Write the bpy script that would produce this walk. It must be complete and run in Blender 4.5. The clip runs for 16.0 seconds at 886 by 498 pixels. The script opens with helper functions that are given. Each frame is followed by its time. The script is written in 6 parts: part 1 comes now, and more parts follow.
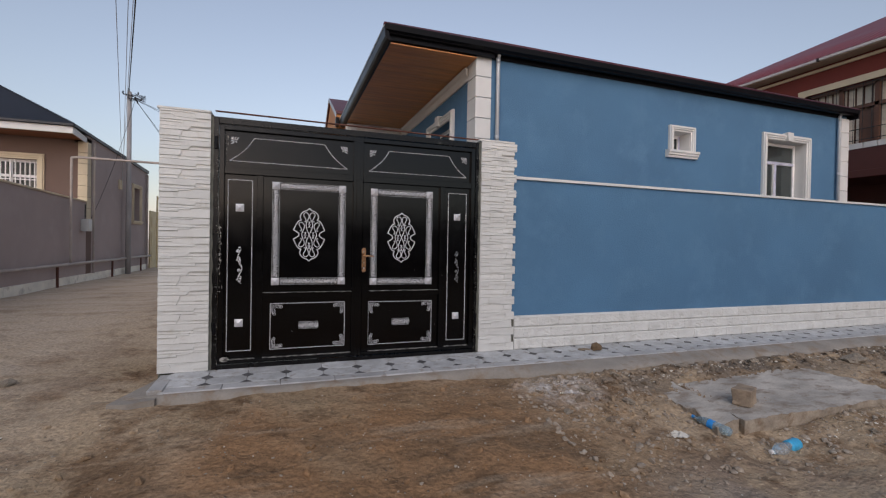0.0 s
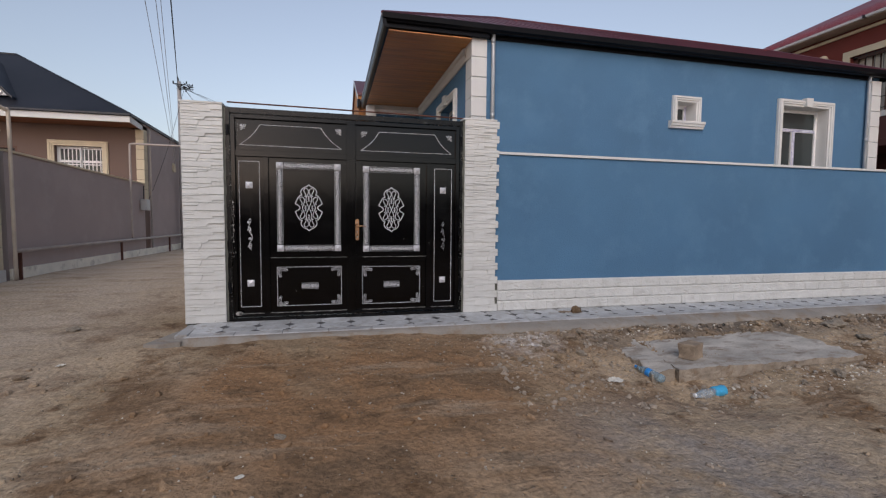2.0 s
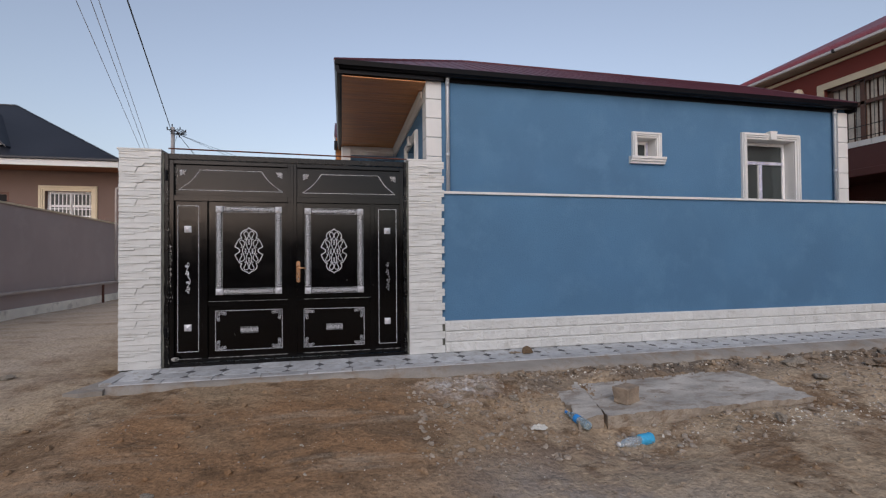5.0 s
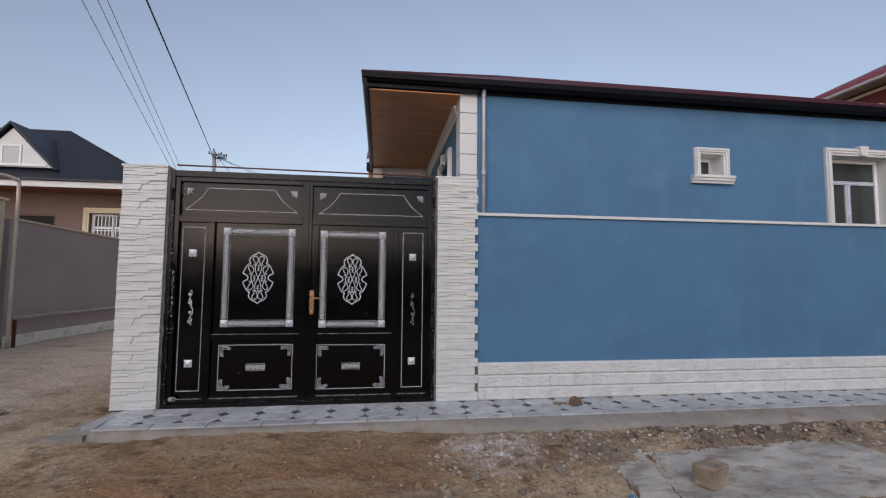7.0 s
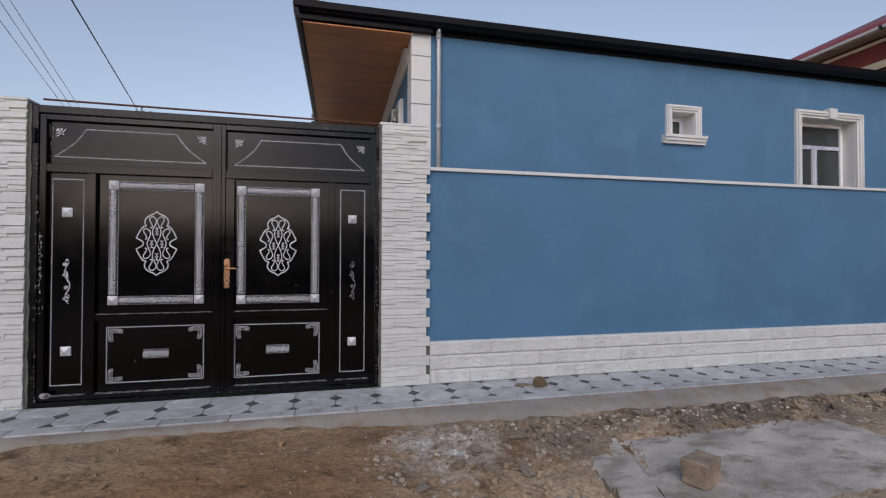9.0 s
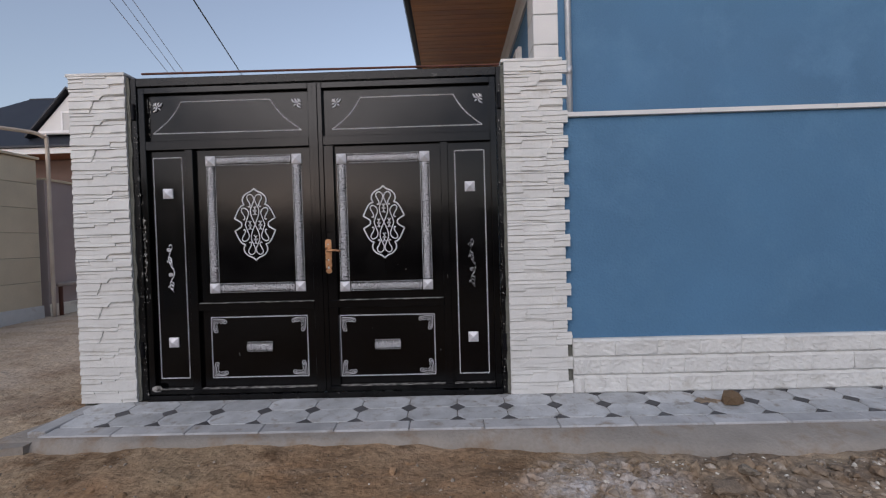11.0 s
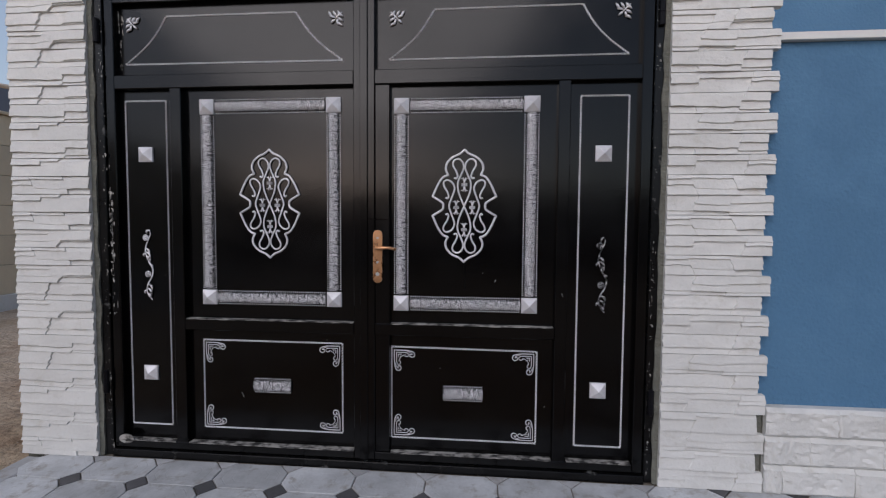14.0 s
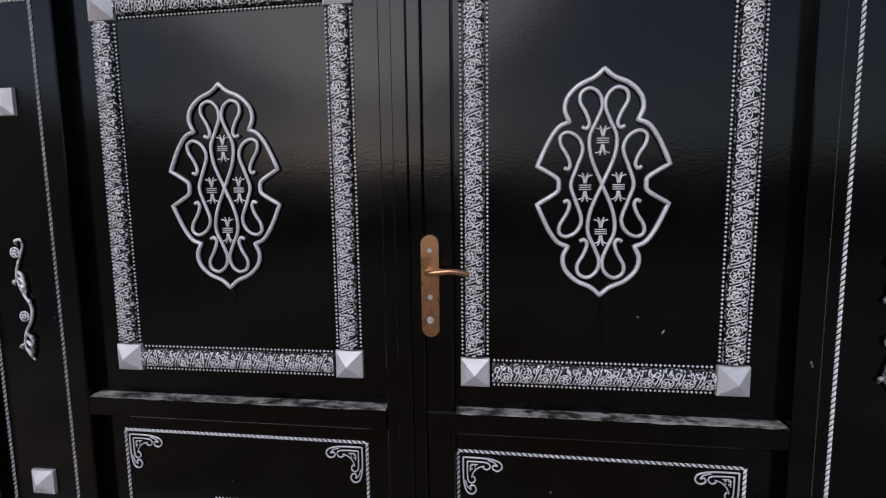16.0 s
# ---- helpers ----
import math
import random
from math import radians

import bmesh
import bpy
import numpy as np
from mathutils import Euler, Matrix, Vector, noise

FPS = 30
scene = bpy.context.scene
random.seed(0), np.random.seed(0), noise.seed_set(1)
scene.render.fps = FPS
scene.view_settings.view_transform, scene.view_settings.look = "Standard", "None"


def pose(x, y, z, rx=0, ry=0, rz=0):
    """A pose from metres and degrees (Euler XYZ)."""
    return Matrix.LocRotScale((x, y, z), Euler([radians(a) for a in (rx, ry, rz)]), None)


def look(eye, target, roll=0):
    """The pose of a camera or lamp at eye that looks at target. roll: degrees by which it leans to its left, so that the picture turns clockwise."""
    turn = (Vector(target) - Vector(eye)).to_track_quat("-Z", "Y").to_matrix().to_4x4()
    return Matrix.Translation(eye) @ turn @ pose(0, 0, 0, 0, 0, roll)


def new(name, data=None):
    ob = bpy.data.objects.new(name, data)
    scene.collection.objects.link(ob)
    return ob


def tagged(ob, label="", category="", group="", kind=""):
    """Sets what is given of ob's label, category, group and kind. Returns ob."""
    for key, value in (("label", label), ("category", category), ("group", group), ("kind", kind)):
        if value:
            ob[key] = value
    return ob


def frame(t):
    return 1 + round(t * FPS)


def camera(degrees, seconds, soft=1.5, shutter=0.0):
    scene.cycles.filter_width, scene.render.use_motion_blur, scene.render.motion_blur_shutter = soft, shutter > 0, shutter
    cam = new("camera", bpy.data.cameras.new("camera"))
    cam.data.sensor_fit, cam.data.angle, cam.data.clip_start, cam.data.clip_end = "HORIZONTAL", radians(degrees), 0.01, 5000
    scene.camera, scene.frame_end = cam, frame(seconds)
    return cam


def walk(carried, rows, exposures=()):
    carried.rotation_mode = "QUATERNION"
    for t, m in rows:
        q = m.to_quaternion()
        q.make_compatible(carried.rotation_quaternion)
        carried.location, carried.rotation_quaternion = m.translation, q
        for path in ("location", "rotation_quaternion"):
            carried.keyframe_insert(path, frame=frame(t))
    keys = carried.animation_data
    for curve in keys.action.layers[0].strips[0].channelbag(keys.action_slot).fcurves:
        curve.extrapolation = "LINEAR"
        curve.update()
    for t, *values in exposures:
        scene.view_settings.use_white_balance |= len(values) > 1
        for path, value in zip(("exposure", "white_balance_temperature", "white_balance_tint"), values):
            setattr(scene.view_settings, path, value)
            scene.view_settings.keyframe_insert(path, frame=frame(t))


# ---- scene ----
cam = camera(88.9, 16.0, soft=1.2)
METRES, EYE, TILT, LEAN, TURN = 6.7, 1.19, 0.0, 0.0, -19.6
BACK = -4.68
ROWS = [
    (0.0, 0.0, 0.0, 0.0, 0.01, -0.6, -1.03),
    (0.5, 0.0243, -0.015, -0.0048, 1.96, -0.33, -0.96),
    (1.0, 0.0473, -0.0388, -0.0077, 3.39, -1.82, -0.9),
    (1.5, 0.0837, -0.0584, -0.0096, 4.96, -2.77, -0.63),
    (2.0, 0.1096, -0.0761, -0.0099, 5.91, -3.57, -0.46),
    (2.5, 0.127, -0.098, -0.0072, 6.06, -3.19, -0.28),
    (3.0, 0.1439, -0.1096, -0.0013, 5.71, -1.18, -0.12),
    (3.5, 0.1716, -0.1067, 0.0014, 5.39, 0.57, 0.32),
    (4.0, 0.1936, -0.0945, -0.0019, 5.62, 0.85, 0.52),
    (6.5, 0.2293, 0.0299, -0.0014, 10.65, 1.99, -0.46),
    (7.0, 0.219, 0.0541, 0.0078, 11.73, 4.06, -0.46),
    (7.5, 0.2188, 0.0706, 0.0108, 11.53, 6.24, 0.17),
    (8.0, 0.2258, 0.1043, 0.0014, 10.3, 5.37, 0.14),
    (8.5, 0.2305, 0.134, -0.0024, 7.66, 2.55, 0.09),
    (9.0, 0.2159, 0.1638, -0.0034, 6.66, 0.85, -0.15),
    (9.5, 0.1983, 0.1928, -0.0034, 10.14, 0.5, -0.24),
    (10.0, 0.1938, 0.2209, -0.0086, 15.01, -0.4, 0.56),
    (12.5, 0.124, 0.3693, -0.0123, 23.04, -1.45, 0.98),
    (13.0, 0.1082, 0.3873, -0.0108, 22.87, -1.12, -0.26),
    (13.5, 0.0748, 0.4118, -0.0116, 23.47, -1.93, -0.51),
    (14.0, 0.0525, 0.4286, -0.005, 24.54, -2.85, -0.41),
    (14.5, 0.0326, 0.4539, -0.0094, 25.87, -4.23, 0.03),
    (15.0, 0.0089, 0.4888, -0.0062, 28.3, -5.16, 0.7),
    (15.5, -0.0225, 0.5249, -0.0043, 29.72, -5.58, 0.86),
    (16.0, -0.0444, 0.5576, 0.0039, 26.88, -5.89, 0.73),
]
walk(cam, [(t, pose(0, BACK, EYE, TILT, LEAN, TURN) @ pose(METRES * x, METRES * y, METRES * z, 90 + pitch, roll, yaw)) for t, x, y, z, yaw, pitch, roll in ROWS],
     exposures=[(0.0, 0.46, 6450, 12), (3.5, 0.54, 6400, 12), (6.5, 0.48, 6250, 12), (10.0, 0.48, 6150, 12), (13.0, 0.50, 6150, 12), (16.0, 0.48, 6000, 12)])

# ---- world and light ----
SUN_AZ, SUN_EL = 197.0, 1.0
world = bpy.data.worlds.new("sky")
scene.world = world
world.use_nodes = True
wn, wl = world.node_tree.nodes, world.node_tree.links


def sky_layer(elevation, dust, ozone, saturation, gain):
    """Clear evening sky with its colour thinned by haze."""
    t = wn.new("ShaderNodeTexSky")
    t.sky_type, t.sun_disc = "NISHITA", False
    t.sun_elevation, t.sun_rotation = radians(elevation), radians(SUN_AZ)
    t.air_density, t.dust_density, t.ozone_density = 1.0, dust, ozone
    h = wn.new("ShaderNodeHueSaturation")
    h.inputs["Saturation"].default_value, h.inputs["Value"].default_value = saturation, gain
    wl.new(t.outputs[0], h.inputs["Color"])
    return h.outputs[0]


# the sun is just going down; light scattered high in the haze still lifts the whole sky
both = wn.new("ShaderNodeVectorMath")
both.operation = "ADD"
wl.new(sky_layer(SUN_EL, 1.0, 3.0, 0.80, 2.2), both.inputs[0])
wl.new(sky_layer(10.0, 0.35, 1.0, 0.12, 0.40), both.inputs[1])
wl.new(both.outputs[0], wn["Background"].inputs["Color"])
wn["Background"].inputs["Strength"].default_value = 0.145
sun = new("sun", bpy.data.lights.new("sun", "SUN"))
sun.data.energy, sun.data.angle, sun.data.color = 1.1, radians(46), (1.0, 0.89, 0.81)
az = radians(SUN_AZ)
sun.matrix_world = look((0, 0, 30), Vector((0, 0, 30)) - Vector((math.sin(az), math.cos(az), math.tan(radians(36)))))


# ---- materials ----
def shade(c, k):
    return tuple(min(1.0, v * k) for v in c) + (1.0,)


def mat(name, c, r=0.7, metal=0.0, var=0.15, scale=2.0, fine=40.0, bump=0.2, depth=0.01, rand=0.0, stretch=(1, 1, 1), second=None, amount=0.5, coat=0.0, spec=0.5):
    """A surface with broad and fine variation of colour, gloss and relief; second: a stain colour."""
    m = bpy.data.materials.new(name)
    m.use_nodes = True
    n, l = m.node_tree.nodes, m.node_tree.links
    b = n["Principled BSDF"]
    b.inputs["Metallic"].default_value = metal
    b.inputs["Coat Weight"].default_value = coat
    b.inputs["Specular IOR Level"].default_value = spec
    co = n.new("ShaderNodeTexCoord")
    mp = n.new("ShaderNodeMapping")
    mp.inputs["Scale"].default_value = stretch
    l.new(co.outputs["Object"], mp.inputs["Vector"])
    if rand:
        info = n.new("ShaderNodeObjectInfo")
        mul = n.new("ShaderNodeMath")
        mul.operation = "MULTIPLY"
        mul.inputs[1].default_value = 53.0
        l.new(info.outputs["Random"], mul.inputs[0])
        l.new(mul.outputs[0], mp.inputs["Location"])
    big, small = n.new("ShaderNodeTexNoise"), n.new("ShaderNodeTexNoise")
    big.inputs["Scale"].default_value, big.inputs["Detail"].default_value = scale, 5
    small.inputs["Scale"].default_value, small.inputs["Detail"].default_value = fine, 3
    l.new(mp.outputs[0], big.inputs["Vector"])
    l.new(mp.outputs[0], small.inputs["Vector"])
    ramp = n.new("ShaderNodeValToRGB")
    ramp.color_ramp.elements[0].position, ramp.color_ramp.elements[1].position = 0.3, 0.7
    ramp.color_ramp.elements[0].color, ramp.color_ramp.elements[1].color = shade(c, 1 - var), shade(c, 1 + var)
    l.new(big.outputs["Fac"], ramp.inputs["Fac"])
    col = ramp.outputs["Color"]
    if second:
        mask = n.new("ShaderNodeTexNoise")
        mask.inputs["Scale"].default_value, mask.inputs["Detail"].default_value = scale * 1.7, 8
        mask.inputs["Roughness"].default_value = 0.65
        l.new(mp.outputs[0], mask.inputs["Vector"])
        mr = n.new("ShaderNodeMapRange")
        mr.inputs[1].default_value, mr.inputs[2].default_value = 0.62 - 0.2 * amount, 0.78 - 0.2 * amount
        l.new(mask.outputs["Fac"], mr.inputs[0])
        mx = n.new("ShaderNodeMix")
        mx.data_type = "RGBA"
        l.new(mr.outputs[0], mx.inputs["Factor"])
        l.new(col, mx.inputs["A"])
        mx.inputs["B"].default_value = shade(second, 1)
        col = mx.outputs["Result"]
    hs = n.new("ShaderNodeHueSaturation")
    vr = n.new("ShaderNodeMapRange")
    vr.inputs[3].default_value, vr.inputs[4].default_value = 1 - var * 0.8, 1 + var * 0.8
    l.new(small.outputs["Fac"], vr.inputs[0])
    val = vr.outputs[0]
    if rand:
        rr = n.new("ShaderNodeMapRange")
        rr.inputs[3].default_value, rr.inputs[4].default_value = 1 - rand, 1 + rand
        l.new(info.outputs["Random"], rr.inputs[0])
        pm = n.new("ShaderNodeMath")
        pm.operation = "MULTIPLY"
        l.new(val, pm.inputs[0])
        l.new(rr.outputs[0], pm.inputs[1])
        val = pm.outputs[0]
    l.new(val, hs.inputs["Value"])
    l.new(col, hs.inputs["Color"])
    l.new(hs.outputs[0], b.inputs["Base Color"])
    rg = n.new("ShaderNodeMapRange")
    rg.inputs[3].default_value, rg.inputs[4].default_value = max(0.03, r - 0.1), min(1.0, r + 0.1)
    l.new(big.outputs["Fac"], rg.inputs[0])
    l.new(rg.outputs[0], b.inputs["Roughness"])
    if bump:
        add = n.new("ShaderNodeMath")
        add.operation = "ADD"
        l.new(big.outputs["Fac"], add.inputs[0])
        l.new(small.outputs["Fac"], add.inputs[1])
        bp = n.new("ShaderNodeBump")
        bp.inputs["Strength"].default_value, bp.inputs["Distance"].default_value = bump, depth
        l.new(add.outputs[0], bp.inputs["Height"])
        l.new(bp.outputs[0], b.inputs["Normal"])
    return m


blue_stucco = mat("blue_stucco", (0.079, 0.183, 0.313), 0.85, var=0.10, scale=0.9, fine=60, bump=0.8, depth=0.007, second=(0.092, 0.205, 0.342), amount=0.6)
white_stone = mat("white_stone", (0.635, 0.635, 0.615), 0.8, var=0.06, scale=5, fine=60, bump=0.35, depth=0.008, rand=0.04, second=(0.52, 0.51, 0.47), amount=0.25)
white_trim = mat("white_trim", (0.665, 0.665, 0.65), 0.6, var=0.04, scale=3, fine=60, bump=0.08, depth=0.003)
mortar = mat("mortar", (0.13, 0.132, 0.112), 0.95, var=0.25, scale=9, fine=70, bump=0.8, depth=0.012)
gate_black = mat("gate_black", (0.0015, 0.0015, 0.0018), 0.16, var=0.3, scale=5, fine=150, bump=0.15, depth=0.0012, spec=0.29)
gate_worn = mat("gate_worn", (0.003, 0.003, 0.0033), 0.28, var=0.3, scale=6, fine=120, bump=0.12, depth=0.002, second=(0.22, 0.22, 0.21), amount=0.02, spec=0.26)
silver = mat("silver", (0.66, 0.66, 0.69), 0.42, metal=0.25, var=0.15, scale=14, fine=120, bump=0.1, depth=0.002)
# silver broken by random near-black patches, far more of them in silver_dark
silver_mottled = mat("silver_mottled", (0.80, 0.80, 0.83), 0.45, metal=0.3, var=0.15, scale=34, fine=140, bump=0.15, depth=0.002, second=(0.03, 0.03, 0.033), amount=0.62)
silver_dark = mat("silver_dark", (0.62, 0.62, 0.65), 0.40, metal=0.3, var=0.15, scale=40, fine=140, bump=0.15, depth=0.002, second=(0.012, 0.012, 0.014), amount=1.15)
silver_paint = mat("silver_paint", (0.80, 0.80, 0.83), 0.35, metal=0.0, var=0.1, scale=14, fine=120, bump=0.1, depth=0.002)
copper = mat("copper", (0.50, 0.28, 0.15), 0.28, metal=0.95, var=0.12, scale=20, fine=120, bump=0.03, depth=0.001)
dust = mat("dust", (0.34, 0.33, 0.31), 0.9, var=0.3, scale=20, fine=150, bump=0.4, depth=0.003, second=(0.015, 0.015, 0.015), amount=1.0, stretch=(0.6, 1, 2))
paving_tile = mat("paving_tile", (0.465, 0.48, 0.495), 0.6, var=0.17, scale=8, fine=70, bump=0.18, depth=0.003, rand=0.13, second=(0.29, 0.272, 0.25), amount=0.46)
paving_dark = mat("paving_dark", (0.085, 0.085, 0.09), 0.65, var=0.2, scale=9, fine=70, bump=0.12, depth=0.003, rand=0.2)
kerb_stone = mat("kerb_stone", (0.42, 0.425, 0.435), 0.7, var=0.16, scale=6, fine=60, bump=0.25, depth=0.005, rand=0.09, second=(0.28, 0.245, 0.205), amount=0.4)
grout = mat("grout", (0.17, 0.15, 0.125), 0.95, var=0.2, scale=9, fine=70, bump=0.3, depth=0.004)
concrete = mat("concrete", (0.29, 0.265, 0.235), 0.9, var=0.16, scale=3, fine=50, bump=0.5, depth=0.012, second=(0.25, 0.195, 0.145), amount=0.6)
slab_concrete = mat("slab_concrete", (0.46, 0.425, 0.38), 0.92, var=0.32, scale=3.6, fine=55, bump=0.5, depth=0.008, second=(0.27, 0.22, 0.175), amount=0.62, stretch=(0.7, 1.3, 1))
# slab flanks: brown with earth, and darkened because less light falls on them
slab_edge = mat("slab_edge", (0.36, 0.30, 0.235), 0.95, var=0.25, scale=7, fine=50, bump=0.9, depth=0.02, second=(0.24, 0.17, 0.11), amount=0.5)
black_metal = mat("black_metal", (0.007, 0.007, 0.009), 0.35, metal=0.0, spec=0.11, var=0.2, scale=2, fine=40, bump=0.03, depth=0.002)
maroon_roof = mat("maroon_roof", (0.095, 0.022, 0.030), 0.45, metal=0.1, var=0.1, scale=1.2, fine=30, bump=0.05, depth=0.004)
red_roof = mat("red_roof", (0.165, 0.032, 0.042), 0.5, metal=0.1, var=0.12, scale=1.2, fine=30, bump=0.05, depth=0.004)
slate_roof = mat("slate_roof", (0.015, 0.018, 0.027), 0.5, metal=0.0, var=0.15, scale=1.0, fine=30, bump=0.05, depth=0.004)
pine = mat("pine", (0.52, 0.228, 0.075), 0.4, var=0.2, scale=2.2, fine=16, bump=0.06, depth=0.002, rand=0.1, stretch=(0.5, 4, 4), second=(0.26, 0.09, 0.026), amount=0.08)
far_pine = mat("far_pine", (0.20, 0.07, 0.025), 0.5, var=0.3, scale=2, fine=16, bump=0.05, stretch=(0.3, 6, 6))
grey_stucco = mat("grey_stucco", (0.375, 0.305, 0.288), 0.9, var=0.08, scale=0.8, fine=60, bump=0.3, depth=0.006, second=(0.405, 0.333, 0.315), amount=0.5)
brown_stucco = mat("brown_stucco", (0.165, 0.112, 0.092), 0.9, var=0.08, scale=0.8, fine=60, bump=0.3, depth=0.006)
cream = mat("cream", (0.62, 0.53, 0.38), 0.75, var=0.08, scale=2, fine=40, bump=0.15, depth=0.005, rand=0.05)
cream_gate = mat("cream_gate", (0.58, 0.47, 0.26), 0.5, var=0.1, scale=2, fine=40, bump=0.1, depth=0.004)
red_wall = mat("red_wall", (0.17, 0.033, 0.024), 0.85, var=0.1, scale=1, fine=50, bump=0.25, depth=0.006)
# slab and panel red, lowered so the wall beneath carries the porch shade
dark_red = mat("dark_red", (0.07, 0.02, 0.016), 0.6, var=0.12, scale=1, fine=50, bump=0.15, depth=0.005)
orange_wall = mat("orange_wall", (0.48, 0.20, 0.06), 0.7, var=0.1, scale=1, fine=40, bump=0.1)
galvanised = mat("galvanised", (0.46, 0.48, 0.50), 0.45, metal=0.4, var=0.1, scale=4, fine=50, bump=0.04, depth=0.002)
pipe_paint = mat("pipe_paint", (0.38, 0.33, 0.30), 0.6, var=0.15, scale=3, fine=50, bump=0.05, depth=0.003)
cream_pipe = mat("cream_pipe", (0.50, 0.42, 0.34), 0.6, var=0.15, scale=3, fine=50, bump=0.05, depth=0.003)
rust = mat("rust", (0.10, 0.034, 0.020), 0.75, var=0.3, scale=5, fine=60, bump=0.3, depth=0.004)
pole_metal = mat("pole_metal", (0.30, 0.29, 0.29), 0.7, var=0.15, scale=2, fine=50, bump=0.15, depth=0.004)
plinth_paint = mat("plinth_paint", (0.84, 0.79, 0.68), 0.85, var=0.12, scale=2, fine=40, bump=0.3, depth=0.008, second=(0.5, 0.45, 0.38), amount=0.4)
rubber = mat("rubber", (0.015, 0.015, 0.017), 0.6, var=0.1)
wire_grey = mat("wire_grey", (0.48, 0.49, 0.53), 0.6, var=0.1)
pvc = mat("pvc", (0.80, 0.80, 0.80), 0.35, var=0.03, scale=4, fine=50, bump=0.02, depth=0.001)
film_strip = mat("film_strip", (0.50, 0.50, 0.62), 0.4, var=0.35, scale=9, fine=30, bump=0.05, depth=0.002, second=(0.25, 0.24, 0.40), amount=0.6)
curtain = mat("curtain", (0.60, 0.54, 0.45), 0.9, var=0.2, scale=3, fine=20, bump=0.1)
brown_paint = mat("brown_paint", (0.115, 0.052, 0.032), 0.5, var=0.2, scale=3, fine=40, bump=0.05)
# near-black that stands in for the shade of unlit rooms
room_shade = mat("room_shade", (0.05, 0.048, 0.05), 0.9, var=0.2)
plaster_in = mat("plaster_in", (0.3, 0.29, 0.27), 0.9, var=0.1)
sandstone = mat("sandstone", (0.33, 0.255, 0.185), 0.95, var=0.28, scale=9, fine=60, bump=0.7, depth=0.012)
rubble_grey = mat("rubble_grey", (0.37, 0.315, 0.25), 0.95, var=0.3, scale=8, fine=60, bump=0.8, depth=0.01, rand=0.15)
paper_white = mat("paper_white", (0.72, 0.68, 0.60), 0.9, var=0.12, scale=20, fine=60, bump=0.3, depth=0.004)
meter_grey = mat("meter_grey", (0.50, 0.50, 0.49), 0.5, var=0.06)


def glass_mat(name, tint, rough=0.03):
    m = bpy.data.materials.new(name)
    m.use_nodes = True
    b = m.node_tree.nodes["Principled BSDF"]
    b.inputs["Base Color"].default_value = (*tint, 1)
    b.inputs["Roughness"].default_value = rough
    b.inputs["Transmission Weight"].default_value = 1.0 if rough < 0.1 else 0.75
    b.inputs["IOR"].default_value = 1.45
    return m


pane_glass = glass_mat("pane_glass", (0.075, 0.09, 0.09))
pane_glass.node_tree.nodes["Principled BSDF"].inputs["Transmission Weight"].default_value = 0.35
bottle_blue = glass_mat("bottle_blue", (0.62, 0.82, 0.95), 0.15)
bottle_clear = glass_mat("bottle_clear", (0.85, 0.92, 0.96), 0.15)
label_sky = mat("label_sky", (0.06, 0.42, 0.72), 0.35, var=0.15, scale=30, fine=80, bump=0.05)
label_blue = mat("label_blue", (0.03, 0.27, 0.72), 0.4, var=0.15, scale=30, fine=80, bump=0.05)


